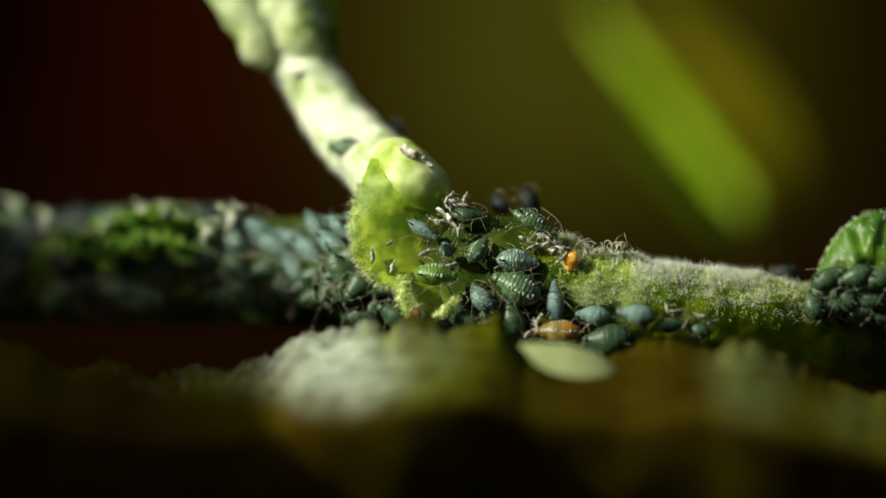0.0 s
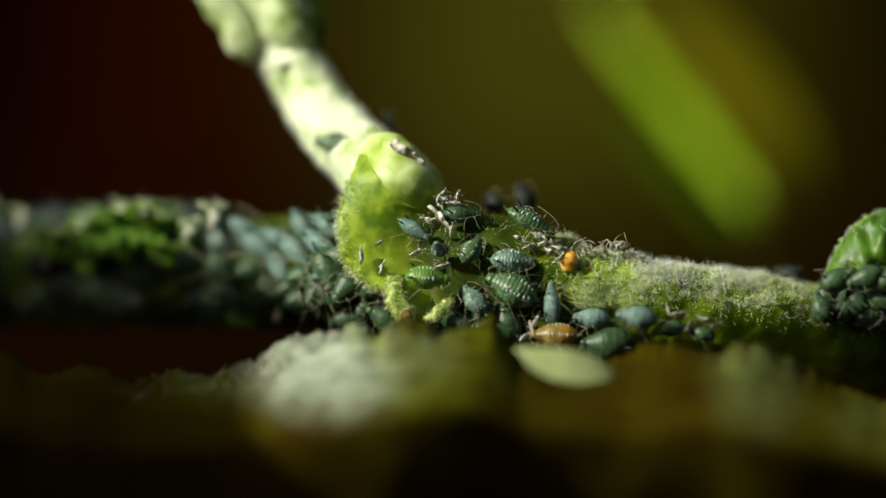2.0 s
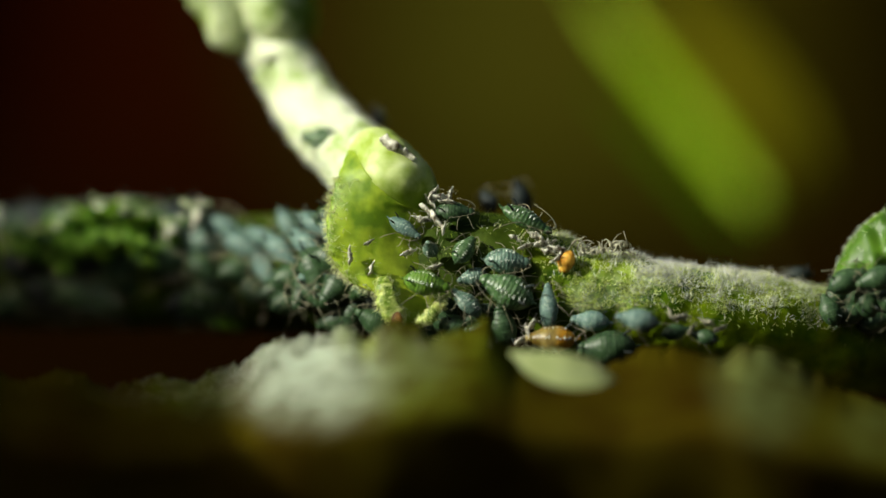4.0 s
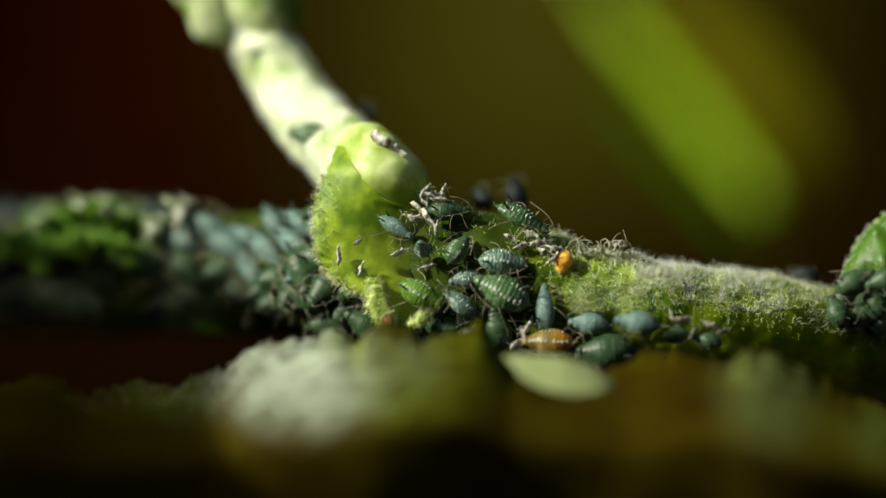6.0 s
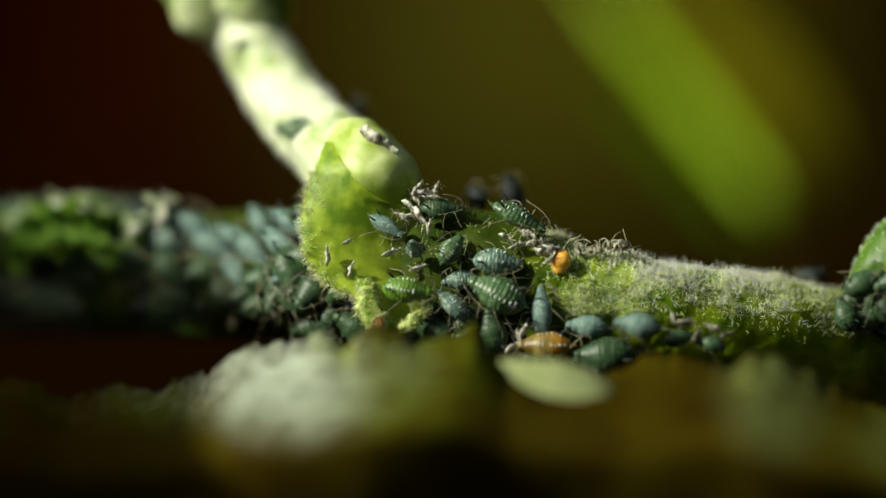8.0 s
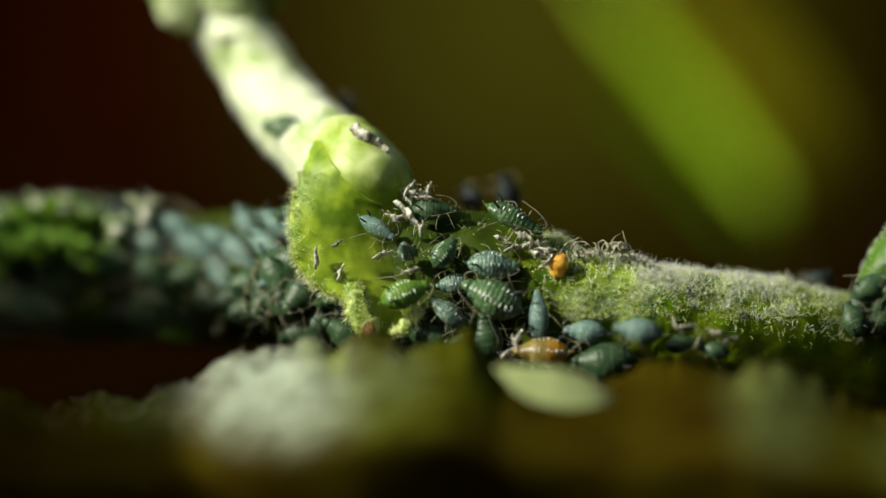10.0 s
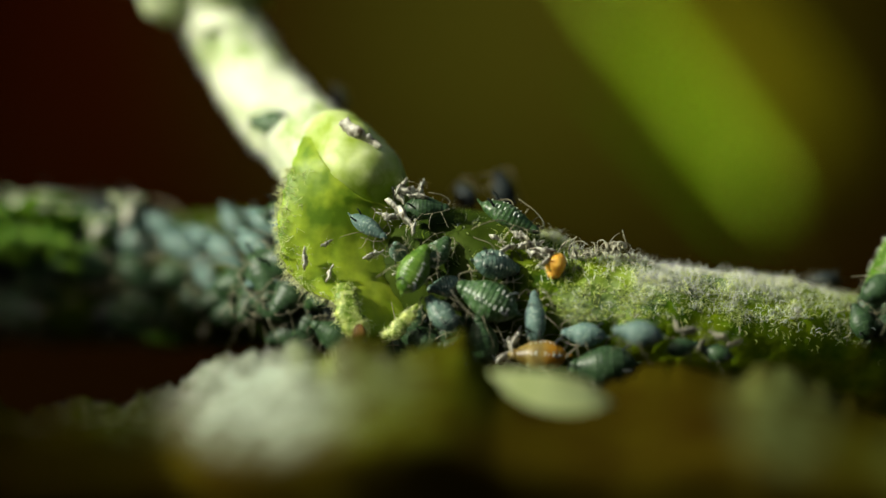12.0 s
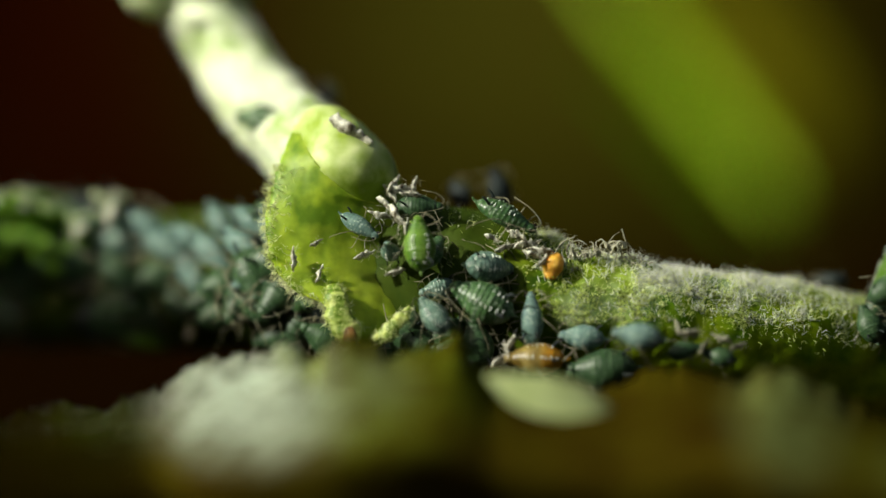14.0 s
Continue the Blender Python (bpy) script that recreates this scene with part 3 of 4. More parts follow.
# ---- the blurred leaf behind ----
bm = bmesh.new()
blade(bm, [plan(*p) for p in smooth_line(((1046, 10, 59), (1086, 70, 58), (1138, 134, 57), (1192, 200, 56), (1246, 268, 55), (1294, 330, 54), (1332, 384, 53)), 8)],
      lambda t: STEP * 19 * float(np.interp(t, (0, 0.2, 0.6, 0.85, 1), (0.2, 0.7, 1, 0.8, 0.05))), 0.4e-3, 0.25, 0.05, turn=Vector((-0.3, -0.9, 0.3)))
far_leaf = tagged(link_mesh("long_leaf", bm, FAR_LEAF), "long bright green leaf blade far behind the stem", "leaf")
# the leaf's shaded halves, painted dark beside the lit blade
for line, width, mat, label in ((((1160, 10, 60), (1216, 76, 59), (1276, 146, 58), (1332, 222, 57), (1372, 300, 56), (1378, 384, 55)), 70, SHADED_OLIVE, "olive half of the leaf, shade put into its colour"),
                                (((1074, 170, 61), (1132, 232, 61), (1186, 292, 60), (1239, 350, 59), (1290, 404, 57)), 20, SHADED_GREEN, "dark green lower half of the leaf, shade put into its colour")):
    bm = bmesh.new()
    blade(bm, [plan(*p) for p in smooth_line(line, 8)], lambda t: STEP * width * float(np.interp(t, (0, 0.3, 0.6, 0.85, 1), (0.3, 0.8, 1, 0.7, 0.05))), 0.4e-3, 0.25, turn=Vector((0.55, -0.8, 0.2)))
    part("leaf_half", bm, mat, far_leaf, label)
bm = bmesh.new()
tube(bm, planned(((1320, 392, 46.2, 5), (1390, 700, 45, 7), (1480, 1500, 44, 14), (1500, 5600, 44, 20)), 8), 10)
part("leaf_stalk", bm, DRY_STALK, far_leaf)

# ---- an unseen leaf added between the sun and the plant ----
ACROSS = SUN_FROM.cross(Vector((0, 0, 1))).normalized()
RISE = ACROSS.cross(SUN_FROM)
RISE = RISE if RISE.z > 0 else -RISE


def overhead(points, stops, widths, high, root):
    """An unseen leaf added across the sunbeams: its rib in millimetres across and up, and its half width along it."""
    rib = [(ACROSS * a + RISE * b + SUN_FROM * high) * 1e-3 for a, b in smooth_line(points, 8)]
    bm = bmesh.new()
    blade(bm, rib, lambda t: float(np.interp(t, stops, widths)) * 1e-3, 0.4e-3, 0.08, 0.02, 16, turn=SUN_FROM)
    leaf = tagged(link_mesh("broad_leaf", bm, BUD), "unseen leaf added overhead to shade the plant", "leaf", "leaves overhead")
    bm = bmesh.new()
    start = rib[0]
    stops = [(*start, 0.8e-3), (start.x * 1.3 + root[0] * 0.3, start.y * 1.2 + root[1] * 0.3, start.z * 0.8, 0.9e-3), (root[0], root[1], 0.0, 1.1e-3), (root[0], root[1], GROUND - 0.002, 1.4e-3)]
    tube(bm, smooth_line(stops, 8), 10)
    part("leaf_stalk", bm, STEM, leaf)


# half widths set so that its shadow's edge falls where wanted
overhead(((30, -16), (15.7, -16), (1.3, -16), (-13, -16)), (0, 0.06, 0.13, 0.25, 0.355, 0.43, 0.49, 0.56, 0.651, 0.744, 0.814, 0.884, 0.953, 1),
         (0.8, 6.9, 9.8, 10.7, 11.5, 12.4, 13.1, 12.7, 10, 7.4, 6, 4.4, 2.5, 0.3), 90, (-0.12, 0.06))

# ---- the bud beside the stem ----
bud = tagged(link_mesh("bud_leaf", dish(((1538, 377, 2.4, 1556, 376, 2.4), (1506, 396, 2.2, 1610, 390, 2.2), (1478, 425, 2.1, 1650, 418, 2.1), (1456, 462, 2.0, 1675, 465, 2.1), (1448, 492, 2.2, 1675, 500, 2.2), (1456, 522, 3.2, 1668, 532, 3.2), (1480, 548, 4.6, 1650, 560, 4.6)),
                                        -0.85, 0.25, bumps=0.6), BUD), "small wrinkled green bud leaf beside the stem", "bud")
bm = bmesh.new()
tube(bm, planned(((1447, 500, 2.1, 1.5), (1449, 486, 1.9, 2.5), (1457, 462, 1.9, 3), (1479, 425, 2.0, 3), (1507, 396, 2.1, 3), (1540, 377, 2.3, 2.5), (1580, 379, 2.3, 2), (1612, 392, 2.2, 2)), 6), 10, 0.4, 3000, rough=0.2)
bud_rim = part("pale_rim", bm, FRESH, bud, "pale hairy rim of the bud leaf")
hairs_on(bud_rim, "rim_hairs", HAIR, 260, 0.2e-3, 0.010e-3, lambda c, n: 1.0, 0.9, 12)
hairs_on(bud, "bud_hairs", HAIR, 260, 0.26e-3, 0.010e-3, lambda c, n: max(0, n.z) ** 2 + 0.06, 0.8, 11)


# ---- aphids ----
GIRTH = ((-0.5, 0.02), (-0.47, 0.085), (-0.41, 0.16), (-0.30, 0.235), (-0.16, 0.28), (-0.02, 0.285), (0.10, 0.255), (0.20, 0.205), (0.29, 0.16),
         (0.36, 0.135), (0.42, 0.115), (0.47, 0.08), (0.5, 0.02))


def girth(x):
    return float(np.interp(x, [g[0] for g in GIRTH], [g[1] for g in GIRTH]))


def back_height(x, y):
    """The height of the back over the belly's foot, for a body of length 1."""
    w = girth(x)
    return 0.16 + 0.86 * w * math.sqrt(max(0.0, 1 - (y / w) ** 2))


def limb(points, r0, r1, size, sides=6):
    bm = bmesh.new()
    line = smooth_line(points, 4)
    tube(bm, [(*(np.array(p) * size), (r0 + (r1 - r0) * i / (len(line) - 1)) * size) for i, p in enumerate(line)], sides)
    return bm


def aphid(size, skin, label, wax=True, fat=1.0, seed=0, lift=0.0):
    """An aphid of that length in metres, head towards x, back towards z, standing at its origin."""
    rnd = random.Random(seed)
    thing = new("aphid")
    tagged(thing, label, "aphid", "aphids on the plant")
    bm = bmesh.new()
    rings, around, count = [], 22, 44
    for i in range(count + 1):
        x = -0.5 + i / count
        w = girth(x) * fat
        ring = []
        for k in range(around):
            a = 2 * math.pi * k / around
            y, z = math.cos(a) * w, math.sin(a) * w
            fold = 1 + ((0.028 if wax and skin is not TAN else 0.010) * math.cos(2 * math.pi * x / 0.078) if -0.42 < x < 0.3 else 0) * max(0, math.sin(a) + 0.4)
            fold *= 1 - (0.12 if 0.325 < x < 0.365 else 0)
            z *= 0.86 if z > 0 else 0.52
            dent = 1 + 0.03 * noise.noise(Vector((x * 6 + seed, y * 6, z * 6)))
            ring.append(bm.verts.new(Vector((x, y * fold * dent, 0.16 + z * fold * dent)) * size))
        rings.append(ring)
    for a, b in zip(rings, rings[1:]):
        for k in range(around):
            bm.faces.new((a[k], a[(k + 1) % around], b[(k + 1) % around], b[k]))
    bm.faces.new(rings[0])
    bm.faces.new(rings[-1])
    part("body", bm, skin, thing)
    dashes = bmesh.new()
    for s in (-1, 1):
        for x, fx, reach in ((0.27, 0.46, 0.40), (0.17, 0.10, 0.46), (0.06, -0.34, 0.52)):
            j = rnd.uniform(-0.05, 0.05)
            knee = (x + (fx - x) * 0.5 + j, s * reach * 0.72, 0.24 + j)
            part("leg", limb(((x, s * 0.10, 0.12), (x + (fx - x) * 0.2, s * reach * 0.4, 0.20), knee, (fx + j, s * reach, 0.05), (fx + (fx - x) * 0.15, s * (reach + 0.05), 0.0)), 0.0115, 0.006, size), LIMB, thing)
        j = rnd.uniform(-0.08, 0.08)
        part("antenna", limb(((0.45, s * 0.05, 0.20), (0.50, s * 0.14, 0.26), (0.34 + j, s * 0.30, 0.30), (0.02 + j, s * 0.40, 0.30)), 0.014, 0.006, size), LIMB, thing)
        part("cornicle", limb(((-0.30, s * 0.14 * fat, 0.16 + 0.17 * fat), (-0.36, s * 0.17 * fat, 0.16 + 0.24 * fat), (-0.43, s * 0.18 * fat, 0.16 + 0.27 * fat)), 0.024, 0.016, size), SKIN_DARK, thing)
        bm = bmesh.new()
        blob(bm, Vector((0.43, s * 0.10, 0.20)) * size, [0.028 * size] * 3, fine=5)
        part("eye", bm, EYE, thing)
        if wax:
            for q in range(7):
                x = -0.36 + q * 0.078
                w = girth(x) * fat
                y = s * w * 0.45
                z = 0.16 + (back_height(x, 0.45 * girth(x)) - 0.16) * fat
                tilt = Matrix.Rotation(-s * 0.45, 3, "X")
                if rnd.random() < 0.2:
                    continue
                x, y = x + rnd.uniform(-0.012, 0.012), y * rnd.uniform(0.88, 1.12)
                blob(dashes, Vector((x, y, z)) * size, (0.0125 * size, 0.050 * size * rnd.uniform(0.4, 1.15), 0.0165 * size), tilt, fine=4)
    if wax:
        tagged(part("wax_bloom", dashes, WAX, thing, "two rows of white wax dashes"), kind="stuff")
    else:
        dashes.free()
    part("cauda", limb(((-0.48, 0, 0.16), (-0.54, 0, 0.18), (-0.58, 0, 0.21)), 0.035, 0.012, size), skin, thing)
    return thing


def stance(x, y, d, heading, up=(0, -0.8, 0.6), size=1.0):
    """A pose on the plan: heading in degrees, 0 along the stem to the right and 90 up; up: where the back faces."""
    z = Vector(up).normalized()
    a = radians(heading)
    ahead = Vector((math.cos(a), 0, math.sin(a)))
    ahead = (ahead - z * ahead.dot(z)).normalized()
    side = z.cross(ahead)
    m = Matrix((ahead, side, z)).transposed().to_4x4()
    return Matrix.Translation(plan(x, y, d) - z * 0.18e-3 * size) @ m @ Matrix.Diagonal((size, size, size, 1))


FRONT = (0.05, -0.85, 0.52)


def put(thing, m):
    thing.matrix_basis = m
    return thing


MODELS = {}


def herd(kind, m):
    """One more aphid of a kind; the first of each kind is built, the others copied."""
    if kind not in MODELS:
        make = {"blue": (SKIN_BLUE, "blue-grey aphid with a dusty wax bloom", True, 1.0, 1), "green": (SKIN_GREEN, "dark green aphid with white wax dashes", True, 1.05, 2),
                "light": (SKIN_LIGHT, "bright green aphid walking over the others", True, 1.0, 3), "pale": (SKIN_PALE, "pale grey aphid dusted with wax", False, 1.0, 4),
                "slim": (SKIN_GREEN, "slender green aphid climbing on the stem's crest", True, 0.76, 9),
                "lean": (SKIN_PALE, "lean blue-grey aphid dusted with wax", False, 0.74, 8),
                "deep": (SKIN_SHADED, "deep green aphid, shade put into its skin colour", False, 1.05, 7), "dark": (SKIN_DARK, "aphid with shade put into its blackish skin colour", False, 1.0, 5), "tan": (TAN, "swollen tan and amber aphid mummy", True, 1.0, 6)}[kind]
        MODELS[kind] = aphid(1e-3, *make)
        return put(MODELS[kind], m)
    return copy_thing(MODELS[kind], m @ Matrix.Diagonal([1 / q for q in MODELS[kind].scale] + [1]))


def length(steps):
    return steps * STEP * 1e3


striped = herd("blue", stance(916, 461, -0.75, -4, FRONT, length(76)))
large = herd("green", stance(914, 508, -1.1, 152, (0.05, -0.93, 0.36), length(96)))
turning = herd("blue", stance(851, 527, -1.0, 118, FRONT, length(66)))
walker = herd("light", stance(772, 486, -1.0, -4, FRONT, length(78)))
herd("green", stance(846, 442, -0.6, 62, FRONT, length(58)))
herd("blue", stance(790, 441, -0.6, 100, (0.1, -0.5, -0.85), length(46)))
herd("lean", stance(749, 407, 0.0, -40, FRONT, length(62)))
herd("deep", stance(830, 381, 0.3, -3, (0, -0.6, 0.8), length(66)))
herd("slim", stance(948, 394, 0.0, -37, (0.35, -0.5, 0.8), length(92)))
herd("lean", stance(982, 533, -1.2, 96, (-0.3, -0.92, 0.2), length(76)))
herd("pale", stance(1050, 558, -1.4, 175, FRONT, length(64)))
herd("pale", stance(1126, 556, -3.0, 170, FRONT, length(70)))
herd("deep", stance(1076, 602, -1.5, 184, (0, -0.9, 0.3), length(98)))
mummy = herd("tan", stance(986, 587, -1.4, 178, (0, -0.8, 0.6), length(84)))
comer = herd("blue", stance(884, 490, 0.1, 195, FRONT, length(56)))
# lean bodies here take the shape of sunlit crescents on fuller aphids
QUIET = []
for x, y, d, heading in ((486, 436, 6.6, -44), (548, 444, 5.5, -58), (592, 436, 4.8, -55), (610, 404, 5.1, -40), (452, 404, 7.6, -30), (590, 505, 4.5, 250), (616, 478, 3.9, 200), (520, 470, 6.1, -70), (640, 500, 3.2, 240)):
    QUIET.append((x, y))
    herd("lean" if y < 480 else "deep", stance(x, y, min(d, on_stem(x, y) - 0.2) if x > 540 else d, heading, (-0.1, -0.8, 0.6), length(92)))
# shade-coloured aphids darken the gap below the stem
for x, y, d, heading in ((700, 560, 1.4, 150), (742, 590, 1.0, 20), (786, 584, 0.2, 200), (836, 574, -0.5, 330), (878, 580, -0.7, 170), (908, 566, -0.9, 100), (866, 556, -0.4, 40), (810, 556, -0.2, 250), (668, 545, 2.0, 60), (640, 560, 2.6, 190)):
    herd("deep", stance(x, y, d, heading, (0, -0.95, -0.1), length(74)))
for x, y, heading, kind in ((632, 416, -70, "lean"), (638, 458, -20, "deep"), (604, 474, -80, "deep"), (572, 486, 10, "deep"), (560, 404, -64, "lean"), (520, 424, -34, "lean"), (482, 474, 20, "deep"),
                            (642, 392, -10, "deep"), (540, 508, 200, "deep"), (428, 428, -14, "blue"), (612, 514, 150, "deep"), (566, 524, 20, "deep"), (420, 474, -60, "deep"), (500, 506, 120, "deep")):
    QUIET.append((x, y))
    herd(kind, stance(x, y, on_stem(x, y) - 0.25, heading, (-0.1, -0.85, 0.5), length(76 + x % 5 * 6)))
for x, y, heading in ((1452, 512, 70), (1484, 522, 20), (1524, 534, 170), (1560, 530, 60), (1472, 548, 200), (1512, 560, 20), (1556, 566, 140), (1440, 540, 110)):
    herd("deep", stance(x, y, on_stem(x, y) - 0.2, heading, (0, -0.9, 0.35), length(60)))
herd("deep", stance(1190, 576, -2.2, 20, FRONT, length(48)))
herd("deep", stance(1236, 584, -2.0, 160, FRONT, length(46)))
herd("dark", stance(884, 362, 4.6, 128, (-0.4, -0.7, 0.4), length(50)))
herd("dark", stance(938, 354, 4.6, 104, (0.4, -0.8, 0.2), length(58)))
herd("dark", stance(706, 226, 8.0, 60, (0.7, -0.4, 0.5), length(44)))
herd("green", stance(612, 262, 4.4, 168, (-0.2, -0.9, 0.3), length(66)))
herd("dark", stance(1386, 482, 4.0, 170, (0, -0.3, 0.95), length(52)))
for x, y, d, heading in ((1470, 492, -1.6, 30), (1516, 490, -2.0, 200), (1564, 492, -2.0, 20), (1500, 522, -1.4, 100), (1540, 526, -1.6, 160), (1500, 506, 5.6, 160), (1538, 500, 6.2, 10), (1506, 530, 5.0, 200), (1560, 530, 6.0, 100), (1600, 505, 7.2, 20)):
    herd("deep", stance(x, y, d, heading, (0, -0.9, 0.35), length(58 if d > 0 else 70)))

bm = bmesh.new()
tube(bm, [[q * STEP for q in row] for row in smooth_line(((6, 2, 18, 2), (5, 0, 15, 7), (3, -2, 8, 12), (0, -2, 0, 13), (-2, -1, -8, 10), (-4, 0, -14, 8), (-5, 1, -19, 2)), 5)], 16, 0.12, 5000, rough=0.05)
larva = tagged(link_mesh("larva", bm, AMBER), "glossy orange larva at the edge of the hairs", "larva")
larva.location = plan(1011, 463, -0.50)
larva.scale = (1.1, 1.0, 1.0)

# ---- the crowd along the shaded stem ----
rnd = random.Random(12)
axis = planned(STEM_LINE, 12)
axis = [a for a in axis if plan(-60, 0, 12).x < a[0] < plan(715, 0, 3).x and a[2] > -0.004]
for q in range(225):
    c = axis[rnd.randrange(len(axis))]
    a = rnd.uniform(-0.55, 1.25)
    out = Vector((rnd.uniform(-0.15, 0.15), -math.cos(a), math.sin(a))).normalized()
    spot = Vector(c[:3]) + out * c[3] * 0.97 + Vector((rnd.uniform(-1, 1) * 3e-4, 0, 0))
    grid = (spot.x / STEP / (1 + spot.y / STAND) + 784, 441 - spot.z / STEP / (1 + spot.y / STAND))
    if any(math.hypot(grid[0] - x, grid[1] - y) < 34 for x, y in QUIET) or (grid[0] < 170 and rnd.random() < 0.6):
        continue
    ahead = Vector((rnd.choice((-1, 1, 1)), 0, rnd.uniform(-1.4, 0.4)))
    ahead = (ahead - out * ahead.dot(out)).normalized()
    size = length(rnd.uniform(74, 108))
    m = Matrix.Translation(spot) @ Matrix((ahead, out.cross(ahead), out)).transposed().to_4x4() @ Matrix.Diagonal((size, size, size, 1))
    # darker skins towards the left and lower down paint the stem's shade
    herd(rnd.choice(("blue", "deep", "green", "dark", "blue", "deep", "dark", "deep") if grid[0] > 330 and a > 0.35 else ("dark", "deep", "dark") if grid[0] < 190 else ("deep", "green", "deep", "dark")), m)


# ---- buds on the shaded stem ----
def bud_cluster(x, y, d, size, leaves, seed, label, mat=None):
    """Small curled leaves round a point of the plan; size in grid steps."""
    r = random.Random(seed)
    thing = new("leaf_bud")
    thing.location = plan(x, y, d)
    tagged(thing, label, "leaf bud", "buds along the stem")
    bm = bmesh.new()
    blob(bm, (0, 0, 0), (size * STEP * 0.33, size * STEP * 0.33, size * STEP * 0.30), None, 0.5, 2600, fine=16)
    part("core", bm, mat or FRESH, thing)
    for k in range(leaves):
        a = 2 * math.pi * k / leaves + r.uniform(-0.3, 0.3)
        tall = r.uniform(0.4, 1.0) * size * STEP
        out = Vector((math.cos(a), 0.8 * math.sin(a), 0))
        rib = [out * tall * 0.25 * t + out * tall * 0.75 * t * t * r.uniform(0.4, 1.0) + Vector((0, 0, tall * (1.1 * t - 0.35 * t * t))) - Vector((0, 0, 0.1 * tall)) for t in [q / 8 for q in range(9)]]
        bm = bmesh.new()
        blade(bm, rib, lambda t: 0.17 * tall * math.sin(math.pi * min(0.12 + 0.86 * t, 1)) ** 0.7, 0.12e-3, 0.5, 0.06, 8, turn=(-out + Vector((0, 0, 0.4))).normalized())
        part("leaflet", bm, mat or FRESH, thing)
    return thing


for n, (x, y, d, size, leaves) in enumerate(((262, 428, 9.9, 100, 11), (212, 436, 10.7, 80, 9), (312, 430, 9.4, 78, 9), (160, 450, 11.9, 56, 7), (368, 422, 8.4, 46, 6), (-40, 420, 15.4, 70, 8), (290, 404, 10.0, 60, 8), (236, 402, 10.6, 50, 8), (130, 440, 11.6, 60, 7), (190, 470, 10.2, 50, 6), (330, 462, 8.6, 46, 6))):
    bud_cluster(x, y, d, size, leaves + 16, n + 1, "open green leaf bud on the crowded stem")
# pale tips; those on the green mound paint its sunlit highlights
for n, (x, y, d, size) in enumerate(((26, 366, 14.4, 28), (290, 378, 9.6, 30), (250, 374, 10.0, 30), (206, 390, 10.4, 26), (322, 390, 9.2, 24), (410, 384, 7.8, 34), (368, 408, 8.0, 34), (82, 384, 13.2, 24), (182, 404, 10.6, 22))):
    bud_cluster(x, y, d, size, 6, n + 30, "pale tip of a leaf bud, bright highlight put into its colour", PALE_BUD)
bm = bmesh.new()
blade(bm, [plan(*q) for q in smooth_line(((410, 530, 8.4), (440, 545, 8.0), (470, 556, 8.0), (494, 564, 8.3)), 6)], lambda t: STEP * 22 * math.sin(math.pi * min(0.08 + 0.9 * t, 1)) ** 0.7, 0.15e-3, 0.3)
tagged(link_mesh("small_leaf", bm, BUD), "small dim green leaf under the crowded stem", "leaf")


# ---- shed skins and withered bits ----
def shed_skin(x, y, d, heading, up, size, seed, mat, label="empty white shed skin of an aphid"):
    """A shrunken, split skin with thin legs still on it."""
    r = random.Random(seed)
    thing = tagged(new("shed_skin"), label, "shed skin", "shed skins")
    unit = 1e-3
    bm = bmesh.new()
    line = [(-0.5 + k / 14 + r.uniform(-0.01, 0.01), 0.03 * math.sin(k * 0.7 + seed), 0.16 + 0.05 * math.sin(k * 0.5), max(0.03, girth(-0.5 + k / 14) * 0.75 * r.uniform(0.65, 1.2))) for k in range(15)]
    tube(bm, [[q * unit for q in row] for row in line], 12, 0.6, 5000, 0.0, 0.5, rough=0.3)
    part("skin", bm, mat, thing)
    for side in (-1, 1) if size < 60 else ():
        for fx in (0.45, 0.15, -0.3):
            part("leg", limb(((0.15 + fx * 0.2, side * 0.06, 0.12), (fx * 0.8, side * r.uniform(0.12, 0.26), r.uniform(0.1, 0.3)), (fx + r.uniform(-0.1, 0.1), side * r.uniform(0.22, 0.42), r.uniform(-0.05, 0.3))), 0.0095, 0.004, unit, 5), mat, thing)
    return put(thing, stance(x, y, d, heading, up, length(size * 0.86)))


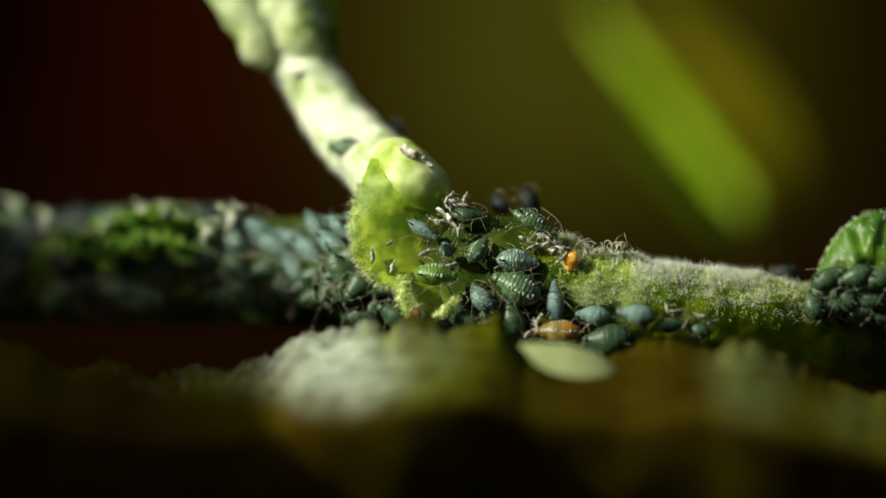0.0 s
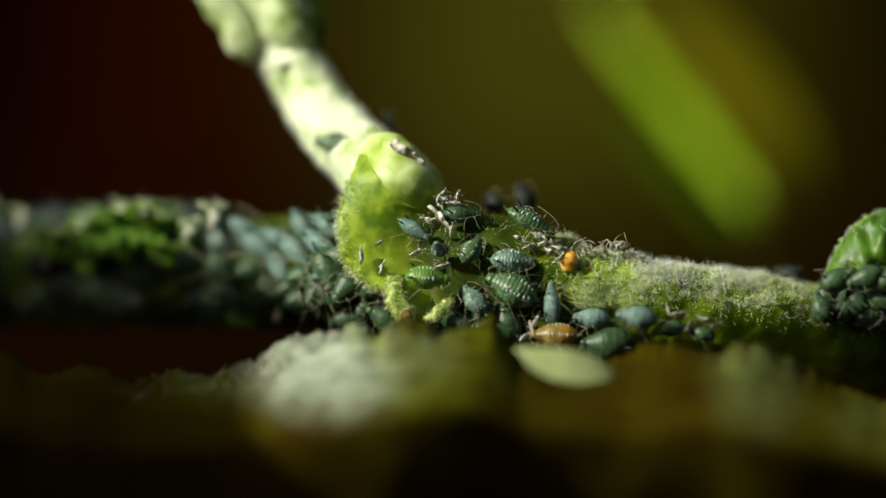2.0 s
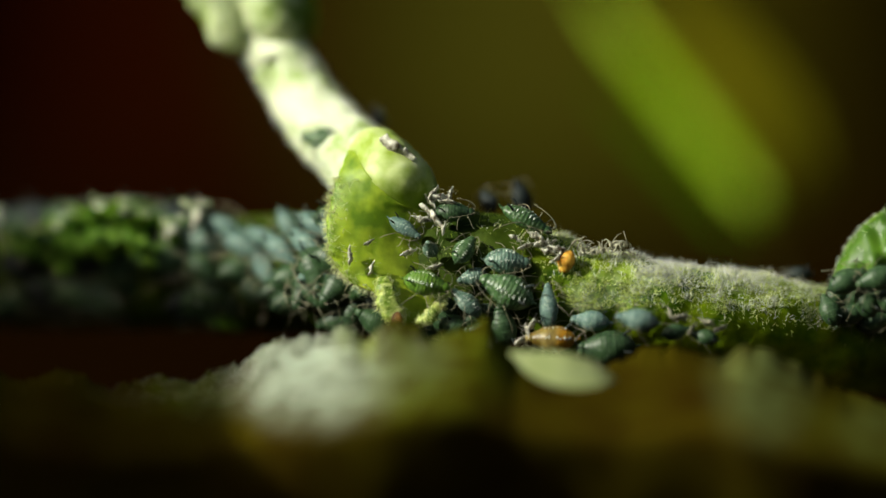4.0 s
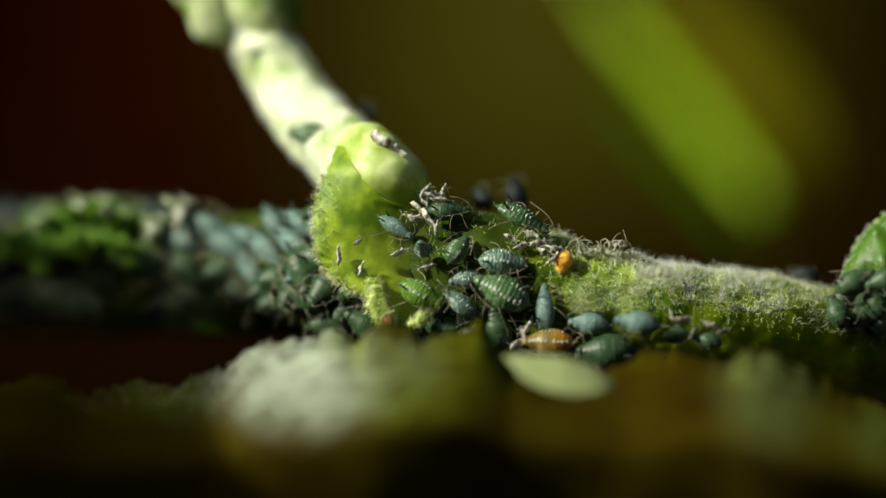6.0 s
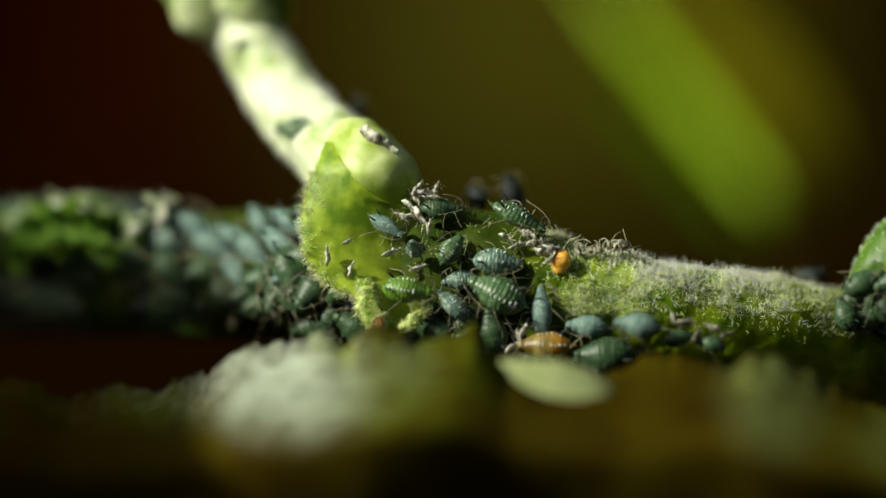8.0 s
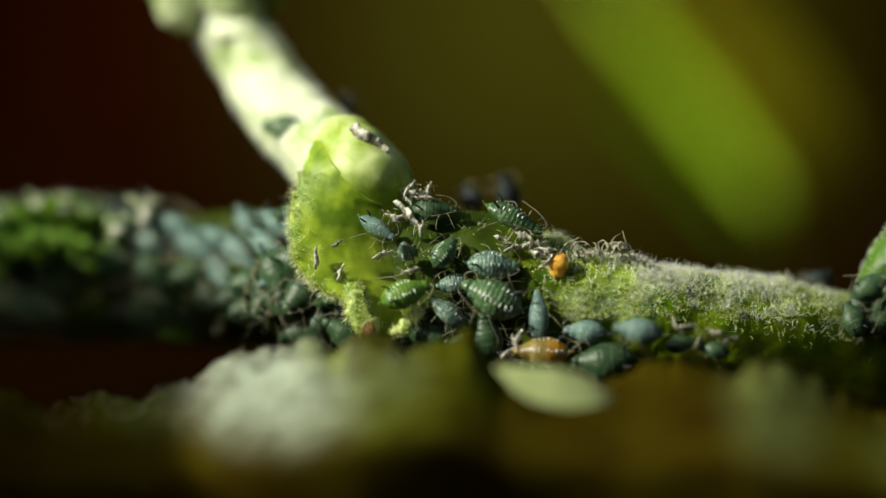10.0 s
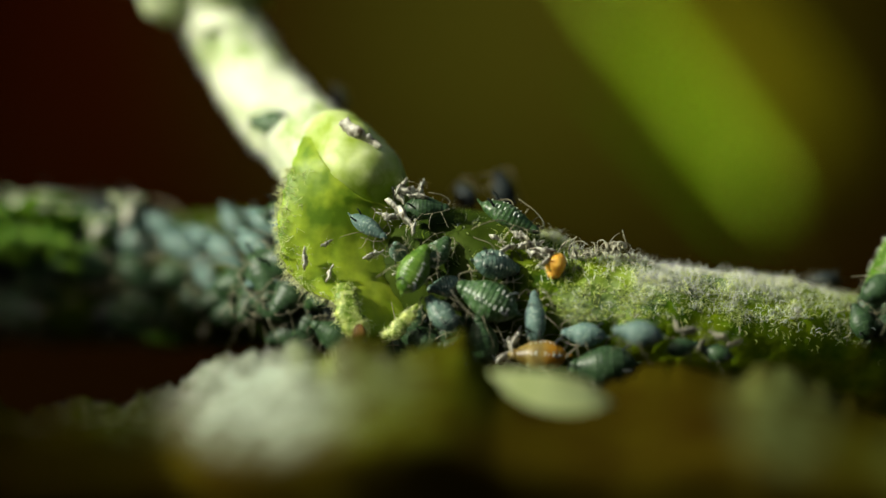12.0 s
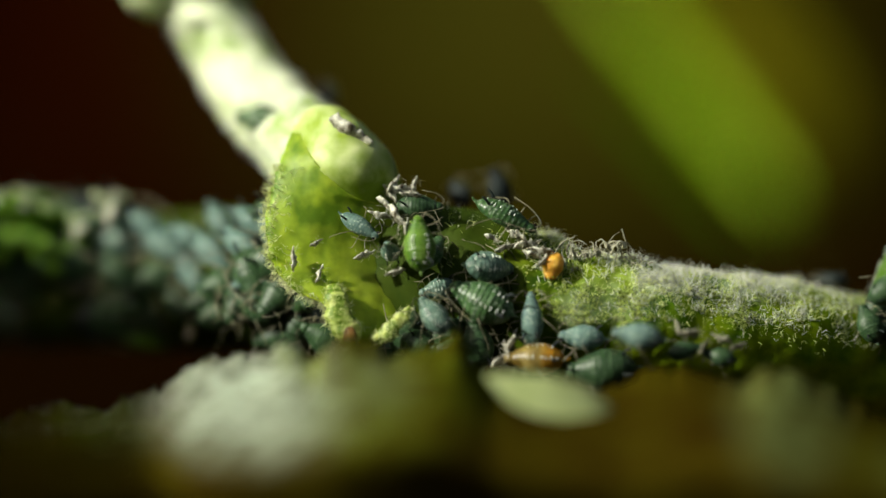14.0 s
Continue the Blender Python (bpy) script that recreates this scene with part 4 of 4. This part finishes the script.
for n, (x, y, d, heading, up, size) in enumerate((
        (659, 451, -0.35, 95, (-0.3, -0.9, 0.1), 40), (694, 472, -0.35, 70, (0.1, -0.9, 0.2), 34), (755, 446, -0.3, 30, FRONT, 38), (797, 470, -0.9, 200, FRONT, 36),
        (786, 378, 0.2, -42, FRONT, 42), (800, 394, -0.2, -60, FRONT, 50), (806, 357, 0.5, 20, (0, -0.5, 0.85), 46), (790, 364, 0.6, 120, FRONT, 40), (822, 352, 0.7, 75, FRONT, 36),
        (994, 440, -0.6, 170, FRONT, 44), (976, 432, -0.3, 20, FRONT, 50), (956, 562, -1.2, 70, FRONT, 46), (948, 575, -1.3, 100, FRONT, 38), (1198, 552, -1.0, 10, FRONT, 50), (1240, 560, -0.9, 150, FRONT, 46),
        (1216, 570, -0.9, 60, FRONT, 40), (1180, 545, -1.0, 100, FRONT, 36), (1262, 570, -0.8, 30, FRONT, 36), (737, 278, 0.6, -38, (0.3, -0.6, 0.7), 80), (662, 258, 4.4, -75, FRONT, 46), (412, 378, 7.6, 88, FRONT, 62), (408, 395, 7.6, 70, FRONT, 50),
        (362, 412, 8.0, 85, FRONT, 52), (80, 392, 13.6, 80, FRONT, 50), (518, 545, 6.8, 80, FRONT, 60), (126, 455, 12.0, 85, FRONT, 50), 
        (960, 418, -0.2, 140, FRONT, 46), (776, 392, -0.3, 160, FRONT, 40), (812, 408, -0.5, 80, FRONT, 34), (795, 350, 0.5, 60, FRONT, 38), (818, 364, 0.1, 170, FRONT, 36), (1000, 452, -0.7, 60, FRONT, 34), (984, 446, -0.6, -20, FRONT, 36), (946, 436, -0.5, 30, FRONT, 38), (930, 424, -0.4, -30, FRONT, 32),
        (942, 588, -1.3, 40, FRONT, 44), (820, 604, -0.9, 20, FRONT, 40), (690, 430, -0.4, 40, FRONT, 26), (530, 130, 8.1, 10, (-0.2, -0.9, 0.3), 50), (505, 138, 8.1, 70, (-0.2, -0.9, 0.3), 40))):
    old = 1150 < x < 1300
    shed_skin(x, y, d - (1.2 if old else 0), heading, up, size * (0.85 if old else 1), n + 1, WITHERED if old else SHED, "dull grey shed skin of an aphid" if old else "empty white shed skin of an aphid")


def withered_tuft(x, y, d, seed, many, tall):
    """Curled, withered threads that stand on the stem's crest."""
    r = random.Random(seed)
    thing = new("withered_tuft")
    thing.location = plan(x, y, d)
    tagged(thing, "curled grey withered threads on the stem's crest", "plant debris", "withered tufts")
    for k in range(many):
        p, line = Vector((r.uniform(-14, 14) * STEP, r.uniform(-6, 6) * STEP, -6 * STEP)), []
        way = Vector((r.uniform(-0.6, 0.6), r.uniform(-0.4, 0.4), 1)).normalized()
        spin = r.uniform(-0.8, 0.8)
        for q in range(10):
            line.append((*p, STEP * (1.5 - 0.12 * q) * r.uniform(0.6, 1.5)))
            p = p + way * tall * STEP / 9
            way = (Matrix.Rotation(spin, 3, "Y") @ way + Vector((r.uniform(-0.5, 0.5), r.uniform(-0.4, 0.4), r.uniform(-0.2, 0.2)))).normalized()
        bm = bmesh.new()
        tube(bm, line, 6)
        part("thread", bm, WITHERED, thing)
    return thing


for x, y, d, seed, many, tall in ((1024, 440, -0.1, 1, 3, 46), (1044, 444, -0.2, 2, 9, 20), (1062, 442, -0.1, 3, 10, 20), (1080, 440, 0.0, 4, 10, 22), (1097, 432, 0.0, 5, 12, 30), (1114, 446, 0.1, 6, 6, 18), (1004, 442, -0.4, 7, 4, 15), (1130, 454, -0.1, 8, 3, 12)):
    crest_tuft = withered_tuft(x, y, d, seed, many, tall)
cam.data.dof.use_dof, cam.data.dof.focus_object, cam.data.dof.aperture_fstop = True, crest_tuft, 16.5


# ---- what moves ----
def motions():
    def rows(*stops):
        return [(t, stance(*s)) for t, *s in stops]

    long = length(78)
    walk(comer, rows((0, 886, 492, 0.2, 195, FRONT, length(56)), (1.5, 884, 491, 0.1, 195, FRONT, length(56)), (3.2, 864, 487, -0.4, 200, FRONT, length(56)), (5.3, 858, 488, -0.55, 196, FRONT, length(56)),
                     (10, 858, 489, -0.55, 192, FRONT, length(56)), (14, 856, 493, -0.55, 198, FRONT, length(56))))
    turned = (0.5, -0.8, 0.35)
    walk(striped, rows((0, 916, 461, -0.75, -4, FRONT, length(76)), (5, 916, 461, -0.75, -4, FRONT, length(76)), (10.4, 917, 461, -0.75, -5, FRONT, length(76)), (11.2, 928, 461, -0.8, 2, turned, length(76)),
                       (12.2, 929, 461, -0.8, 2, turned, length(76)), (13.2, 927, 463, -0.8, 4, turned, length(76)), (14, 926, 463, -0.8, 8, turned, length(76))))
    side = (0.5, -0.5, 0.7)
    walk(turning, rows((0, 851, 527, -1.0, 118, FRONT, length(66)), (1.6, 851, 527, -1.0, 118, FRONT, length(66)), (3.2, 849, 529, -1.0, 110, side, length(66)), (5.3, 848, 527, -1.0, 125, side, length(66)),
                       (8.2, 848, 526, -1.0, 112, side, length(66)), (10.3, 850, 530, -1.0, 128, side, length(66)), (11.0, 850, 528, -1.35, 122, FRONT, length(66)), (14, 849, 528, -1.35, 118, FRONT, length(66))))
    flat = (0.1, -0.97, 0.2)
    walk(walker, rows((0, 772, 486, -1.0, -4, FRONT, long), (1.5, 771, 488, -1.0, -4, FRONT, long), (3.2, 779, 495, -1.0, -10, FRONT, long), (5.3, 790, 505, -1.0, -28, FRONT, long),
                      (6.5, 788, 515, -1.0, -38, FRONT, long), (7.2, 785, 511, -1.0, -25, FRONT, long), (8.2, 780, 503, -1.0, -5, FRONT, long),
                      (9.6, 788, 502, -1.1, 20, FRONT, long), (10.3, 792, 502, -1.0, 38, FRONT, long), (10.8, 798, 490, -1.2, 55, FRONT, long), (11.3, 804, 476, -1.3, 64, flat, long),
                      (12.3, 817, 461, -1.3, 62, flat, long), (13.3, 822, 434, -1.3, 86, flat, long), (14, 830, 431, -1.3, 92, flat, long)))

    # the walker's legs step in threes, and its feelers sway
    legs = [o for o in walker.children if o.name.startswith("leg")]
    for k, leg in enumerate(legs):
        beat = 1 if k % 2 else -1
        stops = [(0, 0), (1.5, 0), (2.4, 4), (3.2, -3), (4.2, 4), (5.3, 0), (6.5, 5), (7.2, -4), (8.2, 3), (9.6, -4)]
        stops += [(10.3 + 0.37 * q, 9 if q % 2 else -9) for q in range(10)] + [(14, 0)]
        walk(leg, [(t, pose(0, 0, 0, 0, 0, a * beat)) for t, a in stops])
    for k, feeler in enumerate(o for o in walker.children if o.name.startswith("antenna")):
        walk(feeler, [(0.7 * q, pose(0, 0, 0, 0, 0, 5 * math.sin(1.9 * q + k))) for q in range(21)])


motions()
